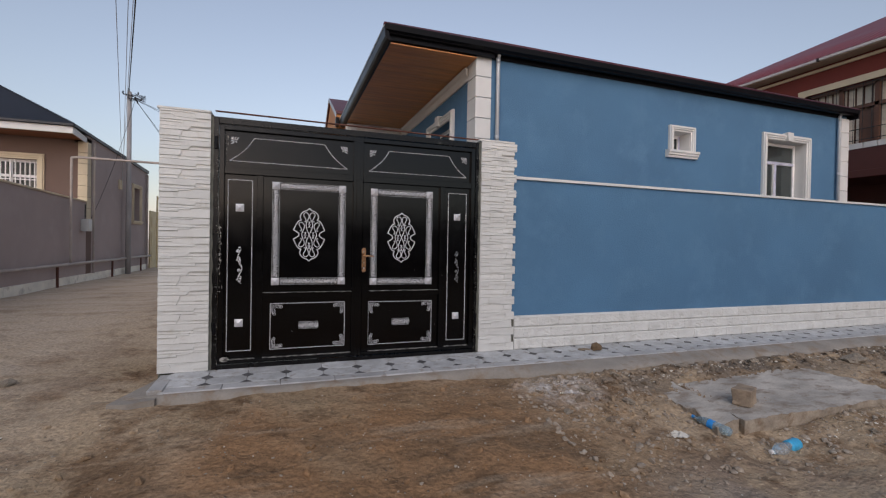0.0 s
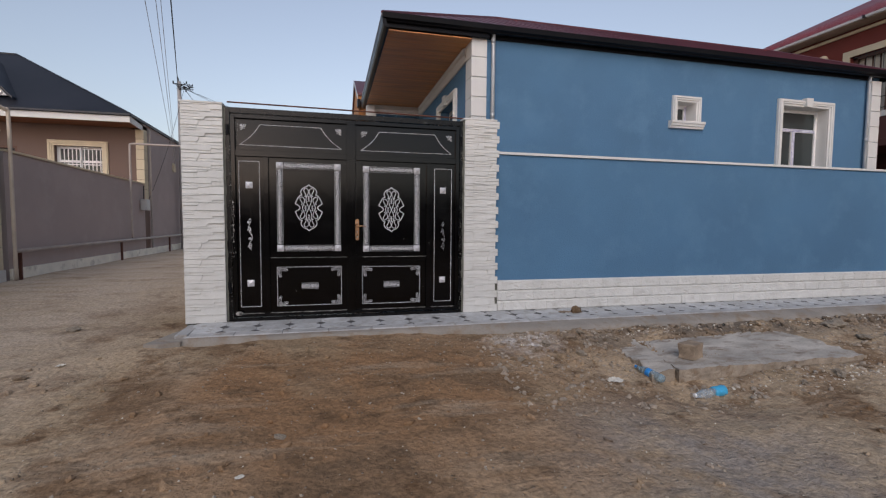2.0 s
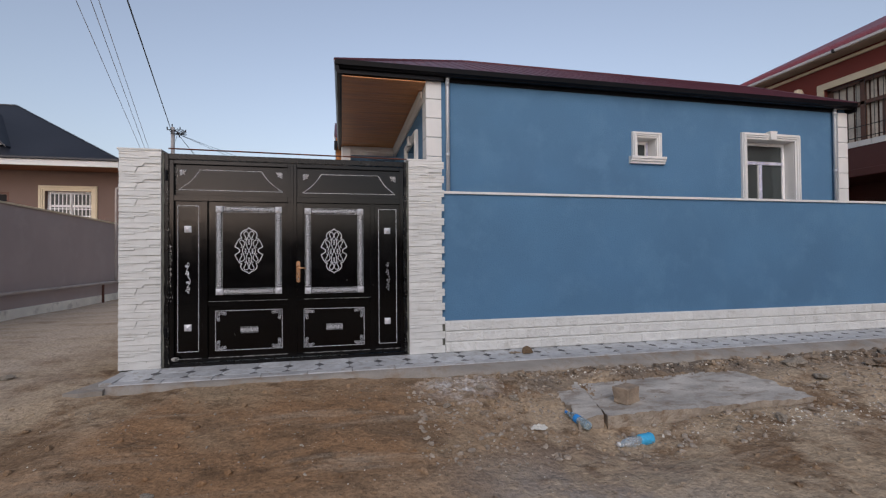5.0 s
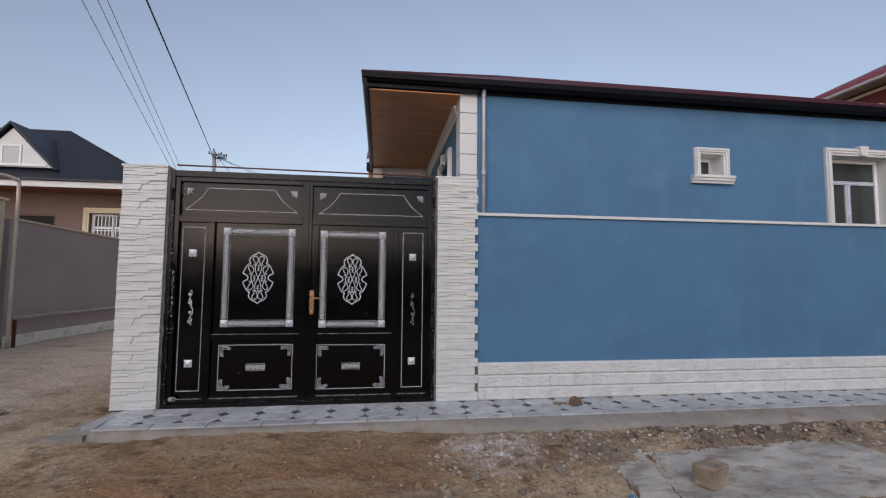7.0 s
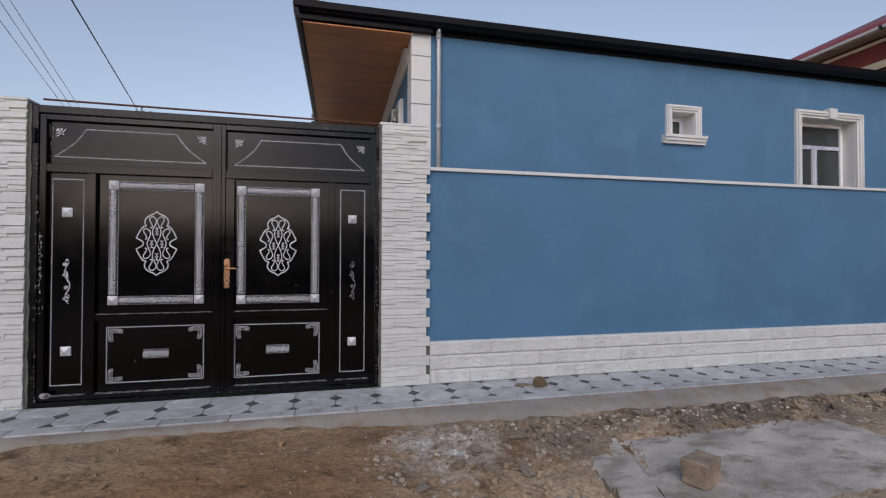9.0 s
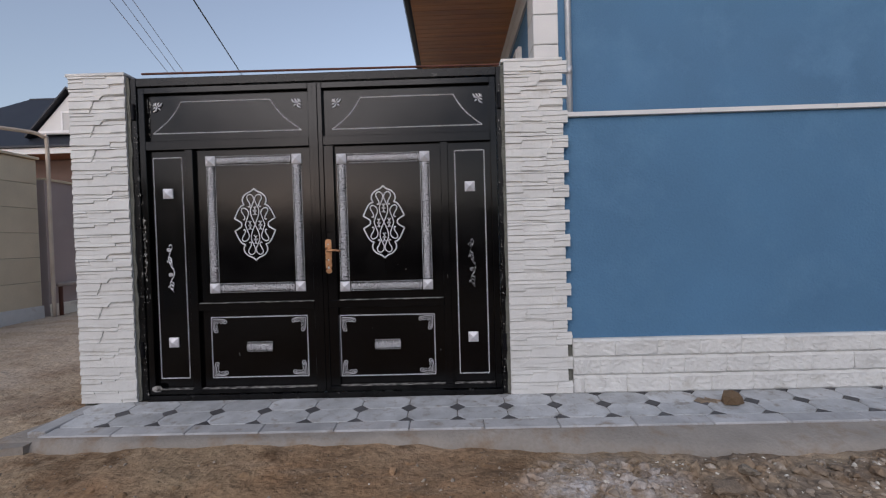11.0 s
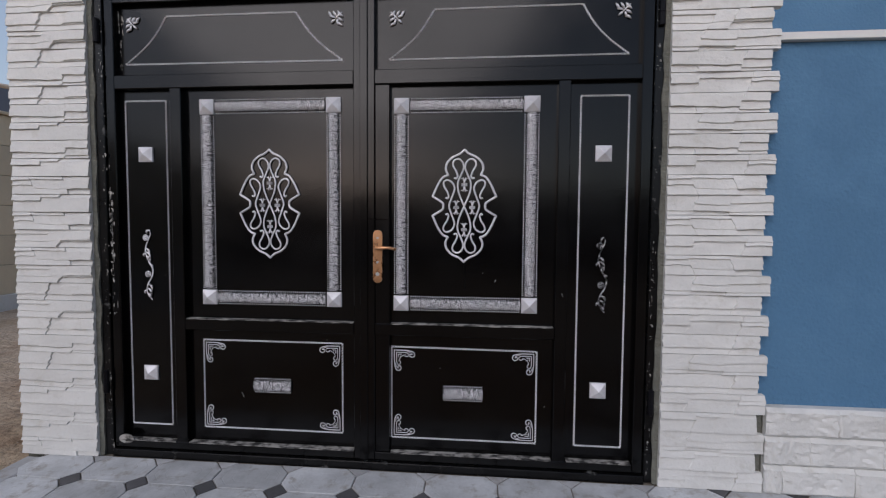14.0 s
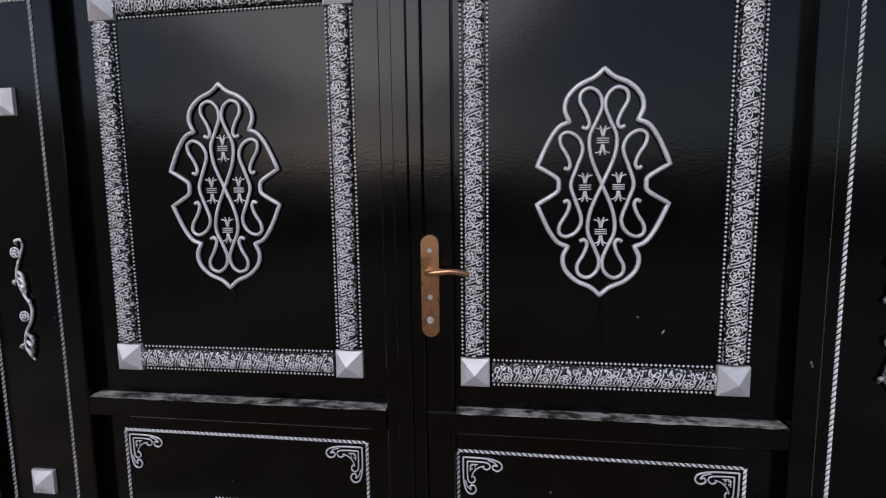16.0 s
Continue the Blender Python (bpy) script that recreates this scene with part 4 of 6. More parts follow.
def vine(x, z0, z1, material, parent):
    """A slim climbing stem with two rosettes and drooping leaves."""
    bm = bmesh.new()
    h = z1 - z0

    stem = smooth_line([(4, 1.0), (9, 0.93), (-6, 0.79), (-11, 0.68), (2, 0.54), (16, 0.44), (12, 0.33), (-3, 0.23), (-8, 0.12), (2, 0.04), (12, 0.0)], 5)

    def at(u):
        i = min(range(len(stem)), key=lambda k: abs(stem[k][1] - u))
        return x + 0.00139 * stem[i][0], z0 + h * u

    tube(bm, [(x + 0.00139 * p, PANEL - 0.006, z0 + h * u) for p, u in stem], lambda u: 0.0022 + 0.0020 * math.sin(math.pi * u), 6)
    for cx, cz in ((x - 0.011, z0 + h * 0.885), (x - 0.002, z0 + h * 0.365)):
        for ring, r in ((0.0140, 0.0026), (0.0055, 0.0030)):
            tube(bm, [(cx + ring * math.cos(a), PANEL - 0.008, cz + ring * math.sin(a)) for a in [2 * math.pi * i / 12 for i in range(12)]], r, 5, closed=True)
        for k in range(5):
            a = 2 * math.pi * k / 5
            tube(bm, [(cx + 0.007 * math.cos(a), PANEL - 0.009, cz + 0.007 * math.sin(a)), (cx + 0.0125 * math.cos(a), PANEL - 0.009, cz + 0.0125 * math.sin(a))], 0.0024, 5)
    for u, s, ln in ((0.73, 1, 0.040), (0.68, 1, 0.046), (0.62, 1, 0.036), (0.66, -1, 0.020), (0.22, 1, 0.040), (0.16, 1, 0.046), (0.09, 1, 0.032), (0.13, -1, 0.020), (0.99, -1, 0.024), (0.50, 1, 0.018)):
        xc, zc = at(u)
        tube(bm, [(xc + s * ln * 0.55 * math.sin(2.0 * v), PANEL - 0.005 - 0.004 * math.sin(math.pi * v), zc - ln * v * v * 0.8) for v in (0, 0.25, 0.5, 0.75, 1)], lambda v: 0.0010 + 0.0046 * math.sin(math.pi * min(1, 0.1 + v * 0.9)), 6)
    return gpart("tendril", bm, material, parent, "silver tendril with rosettes, mottled with near-black patches", smooth=True)


vine(-0.386, 0.775, 1.131, silver_mottled, left_leaf)
vine(1.850, 0.761, 1.112, silver_dark, right_leaf)

# lever handle on its long plate
hx0, hy0 = 0.801, FRONT + 0.002
bm = bmesh.new()
outline = [(hx0 + 0.022 * math.cos(a), 1.116 + 0.022 * math.sin(a)) for a in [math.pi * i / 8 for i in range(9)]]
outline += [(hx0 + 0.022 * math.cos(a), 0.907 + 0.022 * math.sin(a)) for a in [math.pi + math.pi * i / 8 for i in range(9)]]
prism(bm, outline, "y", hy0 - 0.008, hy0 + 0.006)
plate = gpart("handle_plate", bm, copper, right_leaf, "copper-coloured long handle plate")
bm = bmesh.new()
tube(bm, smooth_line([(hx0, hy0 - 0.004, 1.050), (hx0, hy0 - 0.045, 1.050), (hx0 + 0.02, hy0 - 0.055, 1.053), (hx0 + 0.06, hy0 - 0.055, 1.056), (hx0 + 0.098, hy0 - 0.048, 1.048)], 5), 0.0075, 8)
gpart("lever", bm, copper, right_leaf, "copper-coloured lever", smooth=True)
for z in (1.100, 0.985, 0.928):
    gpart("screw", tube(bmesh.new(), [(hx0, hy0 - 0.011, z), (hx0, hy0 - 0.006, z)], 0.006 if z > 0.95 else 0.009, 8), galvanised, right_leaf)

# hinges, dust and chipped paint on the ledges
for x in (-0.592, 2.070):
    for z in (2.10, 0.36):
        h = gpart("hinge", lathe(bmesh.new(), [(0.006, -0.06), (0.014, -0.056), (0.014, -0.002), (0.016, 0), (0.014, 0.002), (0.014, 0.056), (0.006, 0.06)], 10, Matrix.Translation((x, 0.004, z))), black_metal, None, "black barrel hinge")


def ledge_dust(x0, x1, z, y0, y1, parent):
    """A ragged film of dust and bare primer lying on a rail."""
    k = max(8, int((x1 - x0) / 0.012))
    verts, faces = [], []
    for i in range(k + 1):
        x = x0 + (x1 - x0) * i / k
        w = 0.5 + 0.5 * noise.noise(Vector((x * 23, z * 11, 3)))
        verts += [(x, y0 - 0.0008, z - 0.0015 - 0.006 * max(0, w - 0.45)), (x, y0 - 0.0008, z + 0.0012), (x, y1, z + 0.0016)]
    for i in range(k):
        a = i * 3
        faces += [(a, a + 1, a + 4, a + 3), (a + 1, a + 2, a + 5, a + 4)]
    return arrays("dust_film", verts, faces, dust, parent, "pale dust and bare primer along the rail")


for x0, x1, z, leaf in ((-0.17, 0.68, 0.688, left_leaf), (0.86, 1.63, 0.688, right_leaf), (-0.17, 0.68, 0.055, left_leaf), (-0.515, -0.24, 0.055, left_leaf), (0.86, 1.63, 0.055, right_leaf), (1.70, 1.995, 0.055, right_leaf)):
    ledge_dust(x0, x1, z, FRONT, PANEL, leaf)
rnd = random.Random(21)
verts, faces = [], []
for _ in range(230):
    left = rnd.random() < 0.6
    x = rnd.gauss(-0.578, 0.007) if left else rnd.gauss(2.062, 0.006)
    z = rnd.choice((rnd.uniform(0.03, 2.2), rnd.gauss(0.95, 0.12), rnd.gauss(1.85, 0.22), rnd.gauss(0.25, 0.16)))
    z = min(2.22, max(0.03, z))
    w, h = 0.0012 + 0.005 * rnd.random() ** 3, 0.002 + 0.016 * rnd.random() ** 4
    k = len(verts)
    for i in range(7):
        a = 2 * math.pi * i / 7
        q = rnd.uniform(0.5, 1.2)
        verts.append((x + w * q * math.cos(a), 0.0098, z + h * q * math.sin(a)))
    faces.append(tuple(range(k, k + 7))[::-1])
for _ in range(70):
    high = rnd.random() < 0.35
    x, y = (rnd.gauss(-0.506, 0.006), PANEL - 0.0012) if high else (rnd.gauss(-0.552, 0.006), FRONT - 0.0012)
    z = rnd.uniform(1.93, 2.2) if high else rnd.choice((rnd.gauss(1.12, 0.10), rnd.uniform(0.7, 1.45)))
    w, h = 0.002 + 0.006 * rnd.random() ** 2, 0.004 + 0.030 * rnd.random() ** 2
    k = len(verts)
    for i in range(9):
        a = 2 * math.pi * i / 9
        q = rnd.uniform(0.4, 1.25)
        verts.append((x + w * q * math.cos(a), y, z + h * q * math.sin(a)))
    faces.append(tuple(range(k, k + 9))[::-1])
specks = arrays("cement_specks", verts, faces, dust)
structure(specks, "ragged pale cement specks and peeled paint along the gate posts", "stain")
gpart("cement_splash", prism(bmesh.new(), [(-0.505 + 0.04 * math.cos(a), 0.062 + 0.024 * math.sin(a)) for a in [2 * math.pi * i / 14 for i in range(14)]], "y", 0.018, 0.0215), dust, None, "dried cement splash")

rnd = random.Random(8)
for x, z, w, h, leaf in ((1.668, 0.842, 0.003, 0.008, right_leaf), (1.36, 0.90, 0.002, 0.007, right_leaf), (1.30, 0.935, 0.003, 0.002, right_leaf), (0.93, 0.955, 0.002, 0.002, right_leaf), (0.10, 0.30, 0.003, 0.012, left_leaf), (0.22, 0.44, 0.002, 0.003, left_leaf), (1.60, 0.30, 0.002, 0.004, right_leaf), (0.55, 0.60, 0.002, 0.003, left_leaf), (-0.30, 0.9, 0.002, 0.003, left_leaf), (1.1, 0.47, 0.002, 0.003, right_leaf)):
    y = FRONT if 1.636 < x < 1.69 or z > 0.59 and z < 0.66 else PANEL
    a = rnd.uniform(-0.5, 0.5)
    outline = [(x + w * math.cos(t) + a * h * math.sin(t), z + h * math.sin(t)) for t in [2 * math.pi * i / 8 for i in range(8)]]
    gpart("paint_chip", prism(bmesh.new(), outline, "y", y - 0.0012, y + 0.001), dust, leaf)
for x, z0, z1 in ((1.209, 0.93, 0.995), (1.216, 0.86, 0.99), (0.262, 0.955, 1.0)):
    leaf = right_leaf if x > 0.7 else left_leaf
    gpart("paint_run", tube(bmesh.new(), [(x, PANEL - 0.0008, z1), (x + 0.001, PANEL - 0.001, (z0 + z1) / 2), (x, PANEL - 0.0014, z0)], lambda u: 0.0018 + 0.0016 * u, 5), gate_black, leaf)
gpart("weld_seam", tube(bmesh.new(), [(0.758, FRONT - 0.0005, 1.19), (0.80, FRONT - 0.001, 1.188), (0.855, FRONT + 0.005, 1.19)], 0.002, 5), gate_black, right_leaf)

# rusty pipe above the gate
bm = bmesh.new()
tube(bm, [(-0.62, 0.16, 2.432), (2.2, 0.16, 2.412)], 0.0085, 8)
tagged(part("rail_pipe", bm, rust), "thin rusty steel pipe laid across above the gate", "pipe")


# ---- blue fence with split-stone base ----
FENCE_R = 13.6
structure(part("fence_wall", boxed(2.50, FENCE_R, 0.03, 0.26, -0.3, 1.965), blue_stucco), "blue stuccoed garden wall", "wall")
bm = bmesh.new()
x = 2.512
while x < FENCE_R:
    e = min(FENCE_R, x + 1.0 + random.uniform(-0.05, 0.05))
    prism(bm, [(0.002, 1.967), (0.002, 1.998), (0.135, 2.004), (0.29, 1.998), (0.29, 1.967)], "x", x, e - 0.004)
    x = e
structure(part("fence_coping", bm, white_trim), "thin white coping on the garden wall", "coping")


def split_mesh(seed):
    """A block with a rough pitched face."""
    W, H, nu, nv = 0.2992, 0.131, 34, 16
    verts = []
    for j in range(nv + 1):
        for i in range(nu + 1):
            u, v = i / nu, j / nv
            edge = min(1.0, 0.78 + min(u, 1 - u) * 14) * min(1.0, 0.25 + v * 7, 0.25 + (1 - v) * 6)
            chisel = abs(noise.noise(Vector((u * 5.5 + v * 2 + seed * 5, v * 3.4 - u, seed)))) + 0.55 * abs(noise.noise(Vector((u * 12 - v * 3, v * 7 + u * 2, seed * 3.0))))
            d = 0.002 + edge * (0.026 - 0.010 * chisel + 0.0020 * noise.noise(Vector((u * 26, v * 14, seed * 5.0))) + 0.012 * noise.noise(Vector((u * 2.2, v * 1.3, seed * 9.0))))
            verts.append((u * W, -max(0.001, d), v * H))
    faces = [(j * (nu + 1) + i, j * (nu + 1) + i + 1, (j + 1) * (nu + 1) + i + 1, (j + 1) * (nu + 1) + i) for j in range(nv) for i in range(nu)]
    b = len(verts)
    verts += [(0, 0.03, 0), (W, 0.03, 0), (W, 0.03, H), (0, 0.03, H)]
    faces += [tuple([b] + [j * (nu + 1) for j in range(nv + 1)] + [b + 3]), tuple([b + 1] + [j * (nu + 1) + nu for j in range(nv + 1)] + [b + 2])[::-1],
              tuple(range(nu, -1, -1)) + (b, b + 1), tuple(range(nv * (nu + 1), nv * (nu + 1) + nu + 1)) + (b + 2, b + 3)]
    me = bpy.data.meshes.new("split_stone")
    me.from_pydata(verts, [], faces)
    me.update()
    me.materials.append(white_stone)
    me.shade_smooth()
    me.set_sharp_from_angle(angle=radians(24))
    return me


plinth = structure(part("fence_plinth", boxed(2.552, FENCE_R, 0.004, 0.029, -0.2, 0.366), mortar), "white split-stone facing along the foot of the wall", "plinth")
splits = [split_mesh(s) for s in range(6)]
for row in range(3):
    x = 2.556
    k = 0
    while x < FENCE_R - 0.05:
        w = (0.08, 0.19, 0.30)[row] if k == 0 else 0.3
        e = min(FENCE_R, x + w)
        shared("split_stone", splits[random.randrange(6)], pose(x, random.uniform(-0.003, 0.002), -0.028 + row * 0.132) @ Matrix.Diagonal(((e - x) / 0.3, 1, 1, 1)), plinth)
        x, k = e, k + 1
bm = bmesh.new()
for z0, z1 in ((-0.03, 0.366),):
    box(bm, 2.515, 2.5515, 0.006, 0.0295, z0, z1, bevel=0.002)
structure(part("mortar_joint", bm, mortar), "grey mortar gap between pillar and stone facing", "joint")


# ---- blue house ----
house = thing("blue_house", (6.5, 3.5, 0.0), "single-storey blue stuccoed house with white trim and black eaves", "house", kind="")
HI = Matrix.Translation(house.location).inverted()


def hpart(name, bm, material, parent=None, label="", smooth=False, inv=None, of=None):
    ob = part(name, bm, material, parent or of or house, label, smooth)
    if parent is None:
        ob.matrix_parent_inverse = HI if inv is None else inv
    return ob


FY = 1.30
bm = wall_y(bmesh.new(), 2.60, 10.86, -0.1, 3.95, FY, FY + 0.42, [(6.25, 6.63, 2.865, 3.19), (8.52, 9.60, 1.75, 3.275)])
hpart("front_wall", bm, blue_stucco)
bm = wall_x(bmesh.new(), FY + 0.42, 5.55, -0.1, 3.95, 2.60, 2.9, [(2.30, 3.40, 1.9, 3.25)])
hpart("porch_wall", bm, blue_stucco)
hpart("rear_porch_wall", boxed(1.35, 2.60, 5.55, 5.8, -0.1, 3.95), blue_stucco)
hpart("end_wall", boxed(10.62, 10.86, FY + 0.42, 6.0, -0.1, 3.95), blue_stucco)
hpart("rear_wall", boxed(2.9, 10.62, 5.8, 6.0, -0.1, 3.95), blue_stucco)
hpart("inner_floor", boxed(2.9, 10.62, FY + 0.42, 5.8, 0.2, 0.4), plaster_in)
hpart("inner_ceiling", boxed(2.9, 10.62, FY + 0.42, 5.8, 3.7, 3.78), plaster_in)
# unseen inner wall, coloured dark so the room behind the panes looks unlit
hpart("partition", boxed(2.9, 10.62, 3.6, 3.7, 0.4, 3.7), room_shade)

for x0, x1, wrap in ((2.57, 2.815, True), (10.645, 10.885, False)):
    for k in range(13):
        z0 = 0.06 + k * 0.2955
        hpart("quoin", boxed(x0, x1, FY - 0.03, FY + 0.28 if wrap else FY + 0.3, z0 + 0.004, min(3.885, z0 + 0.2915), bevel=0.005), white_trim)
# cornice along the porch
bm = bmesh.new()
prism(bm, [(2.60, 3.64), (2.575, 3.64), (2.57, 3.68), (2.545, 3.73), (2.545, 3.78), (2.52, 3.82), (2.60, 3.836)], "y", FY + 0.28, 5.55)
hpart("porch_cornice", bm, white_trim)
bm = bmesh.new()
prism(bm, [(5.55, 3.64), (5.52, 3.64), (5.51, 3.70), (5.48, 3.74), (5.48, 3.836), (5.55, 3.836)], "x", 1.35, 2.545)
hpart("porch_cornice", bm, white_trim)
hpart("porch_column", boxed(1.30, 1.52, 5.40, 5.62, -0.1, 3.80, bevel=0.01), white_trim, label="white corner pilaster")

# eaves: gutter, fascia and soffits
RX0, RX1, RY0, RY1, EZ = 1.22, 10.90, 1.12, 6.2, 4.025
bm = bmesh.new()
prism(bm, [(RY0 + 0.02, 3.945), (RY0 - 0.02, 3.96), (RY0 - 0.03, 4.03), (RY0 - 0.015, 4.03), (RY0 + 0.10, 4.00), (RY0 + 0.11, 3.935), (RY0 + 0.07, 3.925), (RY0 + 0.03, 3.93)], "x", RX0, RX1)
hpart("front_gutter", bm, black_metal, label="black metal gutter")
hpart("porch_fascia", boxed(RX0 + 0.05, 2.825, RY0 + 0.075, RY0 + 0.10, 3.866, 3.934, bevel=0.003), black_metal)
bm = bmesh.new()
prism(bm, [(RX0, 3.88), (RX0 - 0.012, 4.025), (RX0 + 0.012, 4.025), (RX0 + 0.04, 3.96), (RX0 + 0.07, 3.86), (RX0 + 0.09, 3.835), (RX0 + 0.06, 3.83), (RX0 + 0.02, 3.85)], "y", RY0, 5.95)
hpart("side_gutter", bm, black_metal, label="black metal gutter of the porch side")
hpart("gutter_edge", boxed(RX0 - 0.016, RX0 - 0.008, RY0 + 0.01, 5.95, 4.005, 4.032), galvanised, label="pale folded metal edge")
bm = bmesh.new()
box(bm, 2.60, RX1 - 0.02, RY0 + 0.10, FY - 0.002, 3.955, 3.97)
prism(bm, [(FY - 0.002, 3.885), (FY - 0.02, 3.885), (FY - 0.035, 3.905), (FY - 0.035, 3.953), (FY - 0.002, 3.953)], "x", 2.82, 10.64)
hpart("front_soffit", bm, black_metal, label="dark metal soffit over the front")
hpart("end_gutter", boxed(RX1 - 0.02, RX1 + 0.02, RY0, 6.2, 3.87, 4.02), black_metal)
bm = bmesh.new()
y = RY0 + 0.11
while y < 5.50:
    e = min(5.5, y + 0.118)
    dz = random.uniform(0, 0.0015)
    box(bm, RX0 + 0.085, 2.566, y + 0.0012, e - 0.0012, 3.838 + dz, 3.856, bevel=0.0022)
    y = e
structure(part("porch_ceiling", bm, pine), "varnished knotty pine boards under the porch roof", "ceiling")

# hipped metal roof with pressed ribs
RZ, RIDGE_Y, RA, RB = 5.30, 3.66, 3.80, 10.88
c0, c1, c2, c3 = (RX0, RY0, EZ), (RX1, RY0, EZ), (RX1, RY1, EZ), (RX0, RY1, EZ)
ra, rb = (RA, RIDGE_Y, RZ), (RB, RIDGE_Y, RZ)
verts = [c0, c1, c2, c3, ra, rb] + [(a, b, c - 0.03) for a, b, c in (c0, c1, c2, c3)]
roof = arrays("roof", verts, [(0, 1, 5, 4), (1, 2, 5), (2, 3, 4, 5), (3, 0, 4), (6, 9, 8, 7)], maroon_roof, house, "dark maroon ribbed metal roof")
roof.matrix_parent_inverse = HI


def ribs(parent, inv, material, eave, along, up, lefts, step, r=0.012):
    """Raised ribs that climb one roof slope: eave start, unit along it, slope per unit, and the free rise at each place."""
    bm = bmesh.new()
    k = 0
    while (k + 0.5) * step < along[3]:
        s = (k + 0.5) * step
        rise = lefts(s)
        if rise > 0.08:
            a = Vector(eave) + Vector(along[:3]) * s
            c = a + Vector(up) * rise
            tube(bm, [a, c], r, 4)
        k += 1
    ob = part("roof_ribs", bm, material, parent)
    ob.matrix_parent_inverse = inv
    ob["kind"] = "stuff"
    return ob


SL = RIDGE_Y - RY0
ribs(house, HI, maroon_roof, c0, (1, 0, 0, RX1 - RX0), (0, 1, (RZ - EZ) / SL), lambda s: min(SL, s), 0.2)
ribs(house, HI, maroon_roof, c0, (0, 1, 0, RY1 - RY0), (1, 0, (RZ - EZ) / SL), lambda s: min(s, RY1 - RY0 - s), 0.2)
bm = bmesh.new()
for a, c in ((c0, ra), (c1, rb), (ra, rb), (c3, ra), (c2, rb)):
    tube(bm, [a, c], 0.035, 6)
hpart("ridge_cap", bm, maroon_roof)

for x in (2.905, 10.525):
    bm = bmesh.new()
    tube(bm, [(x, FY - 0.06, 0.05), (x, FY - 0.06, 3.86), (x, FY - 0.065, 3.91), (x, FY - 0.10, 3.955)], 0.030, 10)
    for z in (3.86, 2.75):
        tube(bm, [(x, FY - 0.06, z - 0.05), (x, FY - 0.06, z + 0.03)], 0.033, 10)
    dp = hpart("downpipe", bm, galvanised, label="pale grey round downpipe", smooth=True)


def moulded_frame(x0, x1, z0, z1, w, y, sill, key):
    """Stepped white surround in the plane of y: two sides, head, and where it has them sill and keystone."""
    out = []
    prof = [(0.0, 0.0), (0.0, 0.035), (0.28, 0.035), (0.32, 0.055), (0.55, 0.055), (0.60, 0.068), (0.82, 0.068), (0.88, 0.045), (1.0, 0.045), (1.0, 0.0)]
    for sgn, x in ((-1, x0), (1, x1)):
        bm = bmesh.new()
        a = [bm.verts.new((x + sgn * w * u, y - d, z0)) for u, d in prof]
        c = [bm.verts.new((x + sgn * w * u, y - d, z1 + w * u)) for u, d in prof]
        bm.faces.new(a)
        bm.faces.new(c)
        for i in range(len(prof)):
            j = (i + 1) % len(prof)
            bm.faces.new((a[i], a[j], c[j], c[i]))
        out.append(("surround_side", bm))
    bm = bmesh.new()
    a = [bm.verts.new((x0 - w * u, y - d, z1 + w * u)) for u, d in prof]
    c = [bm.verts.new((x1 + w * u, y - d, z1 + w * u)) for u, d in prof]
    bm.faces.new(a)
    bm.faces.new(c)
    for i in range(len(prof)):
        j = (i + 1) % len(prof)
        bm.faces.new((a[i], a[j], c[j], c[i]))
    out.append(("surround_head", bm))
    if key:
        m = (x0 + x1) / 2
        out.append(("keystone", prism(bmesh.new(), [(m - 0.06, z1 - 0.005), (m + 0.06, z1 - 0.005), (m + 0.08, z1 + w + 0.035), (m - 0.08, z1 + w + 0.035)], "y", y - 0.092, y - 0.001)))
    if sill:
        prof2 = [(y, z0 - 0.125), (y - 0.05, z0 - 0.125), (y - 0.055, z0 - 0.09), (y - 0.075, z0 - 0.085), (y - 0.078, z0 - 0.05), (y - 0.095, z0 - 0.045), (y - 0.098, z0 - 0.006), (y, z0 - 0.002)]
        out.append(("sill", prism(bmesh.new(), prof2, "x", x0 - w - 0.055, x1 + w + 0.055)))
    return out


for nm, bm in moulded_frame(6.25, 6.63, 2.865, 3.19, 0.095, FY, True, False) + moulded_frame(8.52, 9.60, 1.75, 3.275, 0.115, FY, True, True):
    hpart(nm, bm, white_trim, label="white moulded window trim")
# painted reveals
for x0, x1, z0, z1 in ((6.25, 6.63, 2.865, 3.19), (8.52, 9.60, 1.75, 3.275)):
    bm = bmesh.new()
    t, ya, yb = 0.004, FY - 0.004, FY + 0.40
    box(bm, x0, x0 + t, ya, yb, z0, z1)
    box(bm, x1 - t, x1, ya, yb, z0, z1)
    box(bm, x0 + t, x1 - t, ya, yb, z1 - t, z1)
    box(bm, x0 + t, x1 - t, ya, yb, z0, z0 + t)
    hpart("reveal", bm, white_trim)


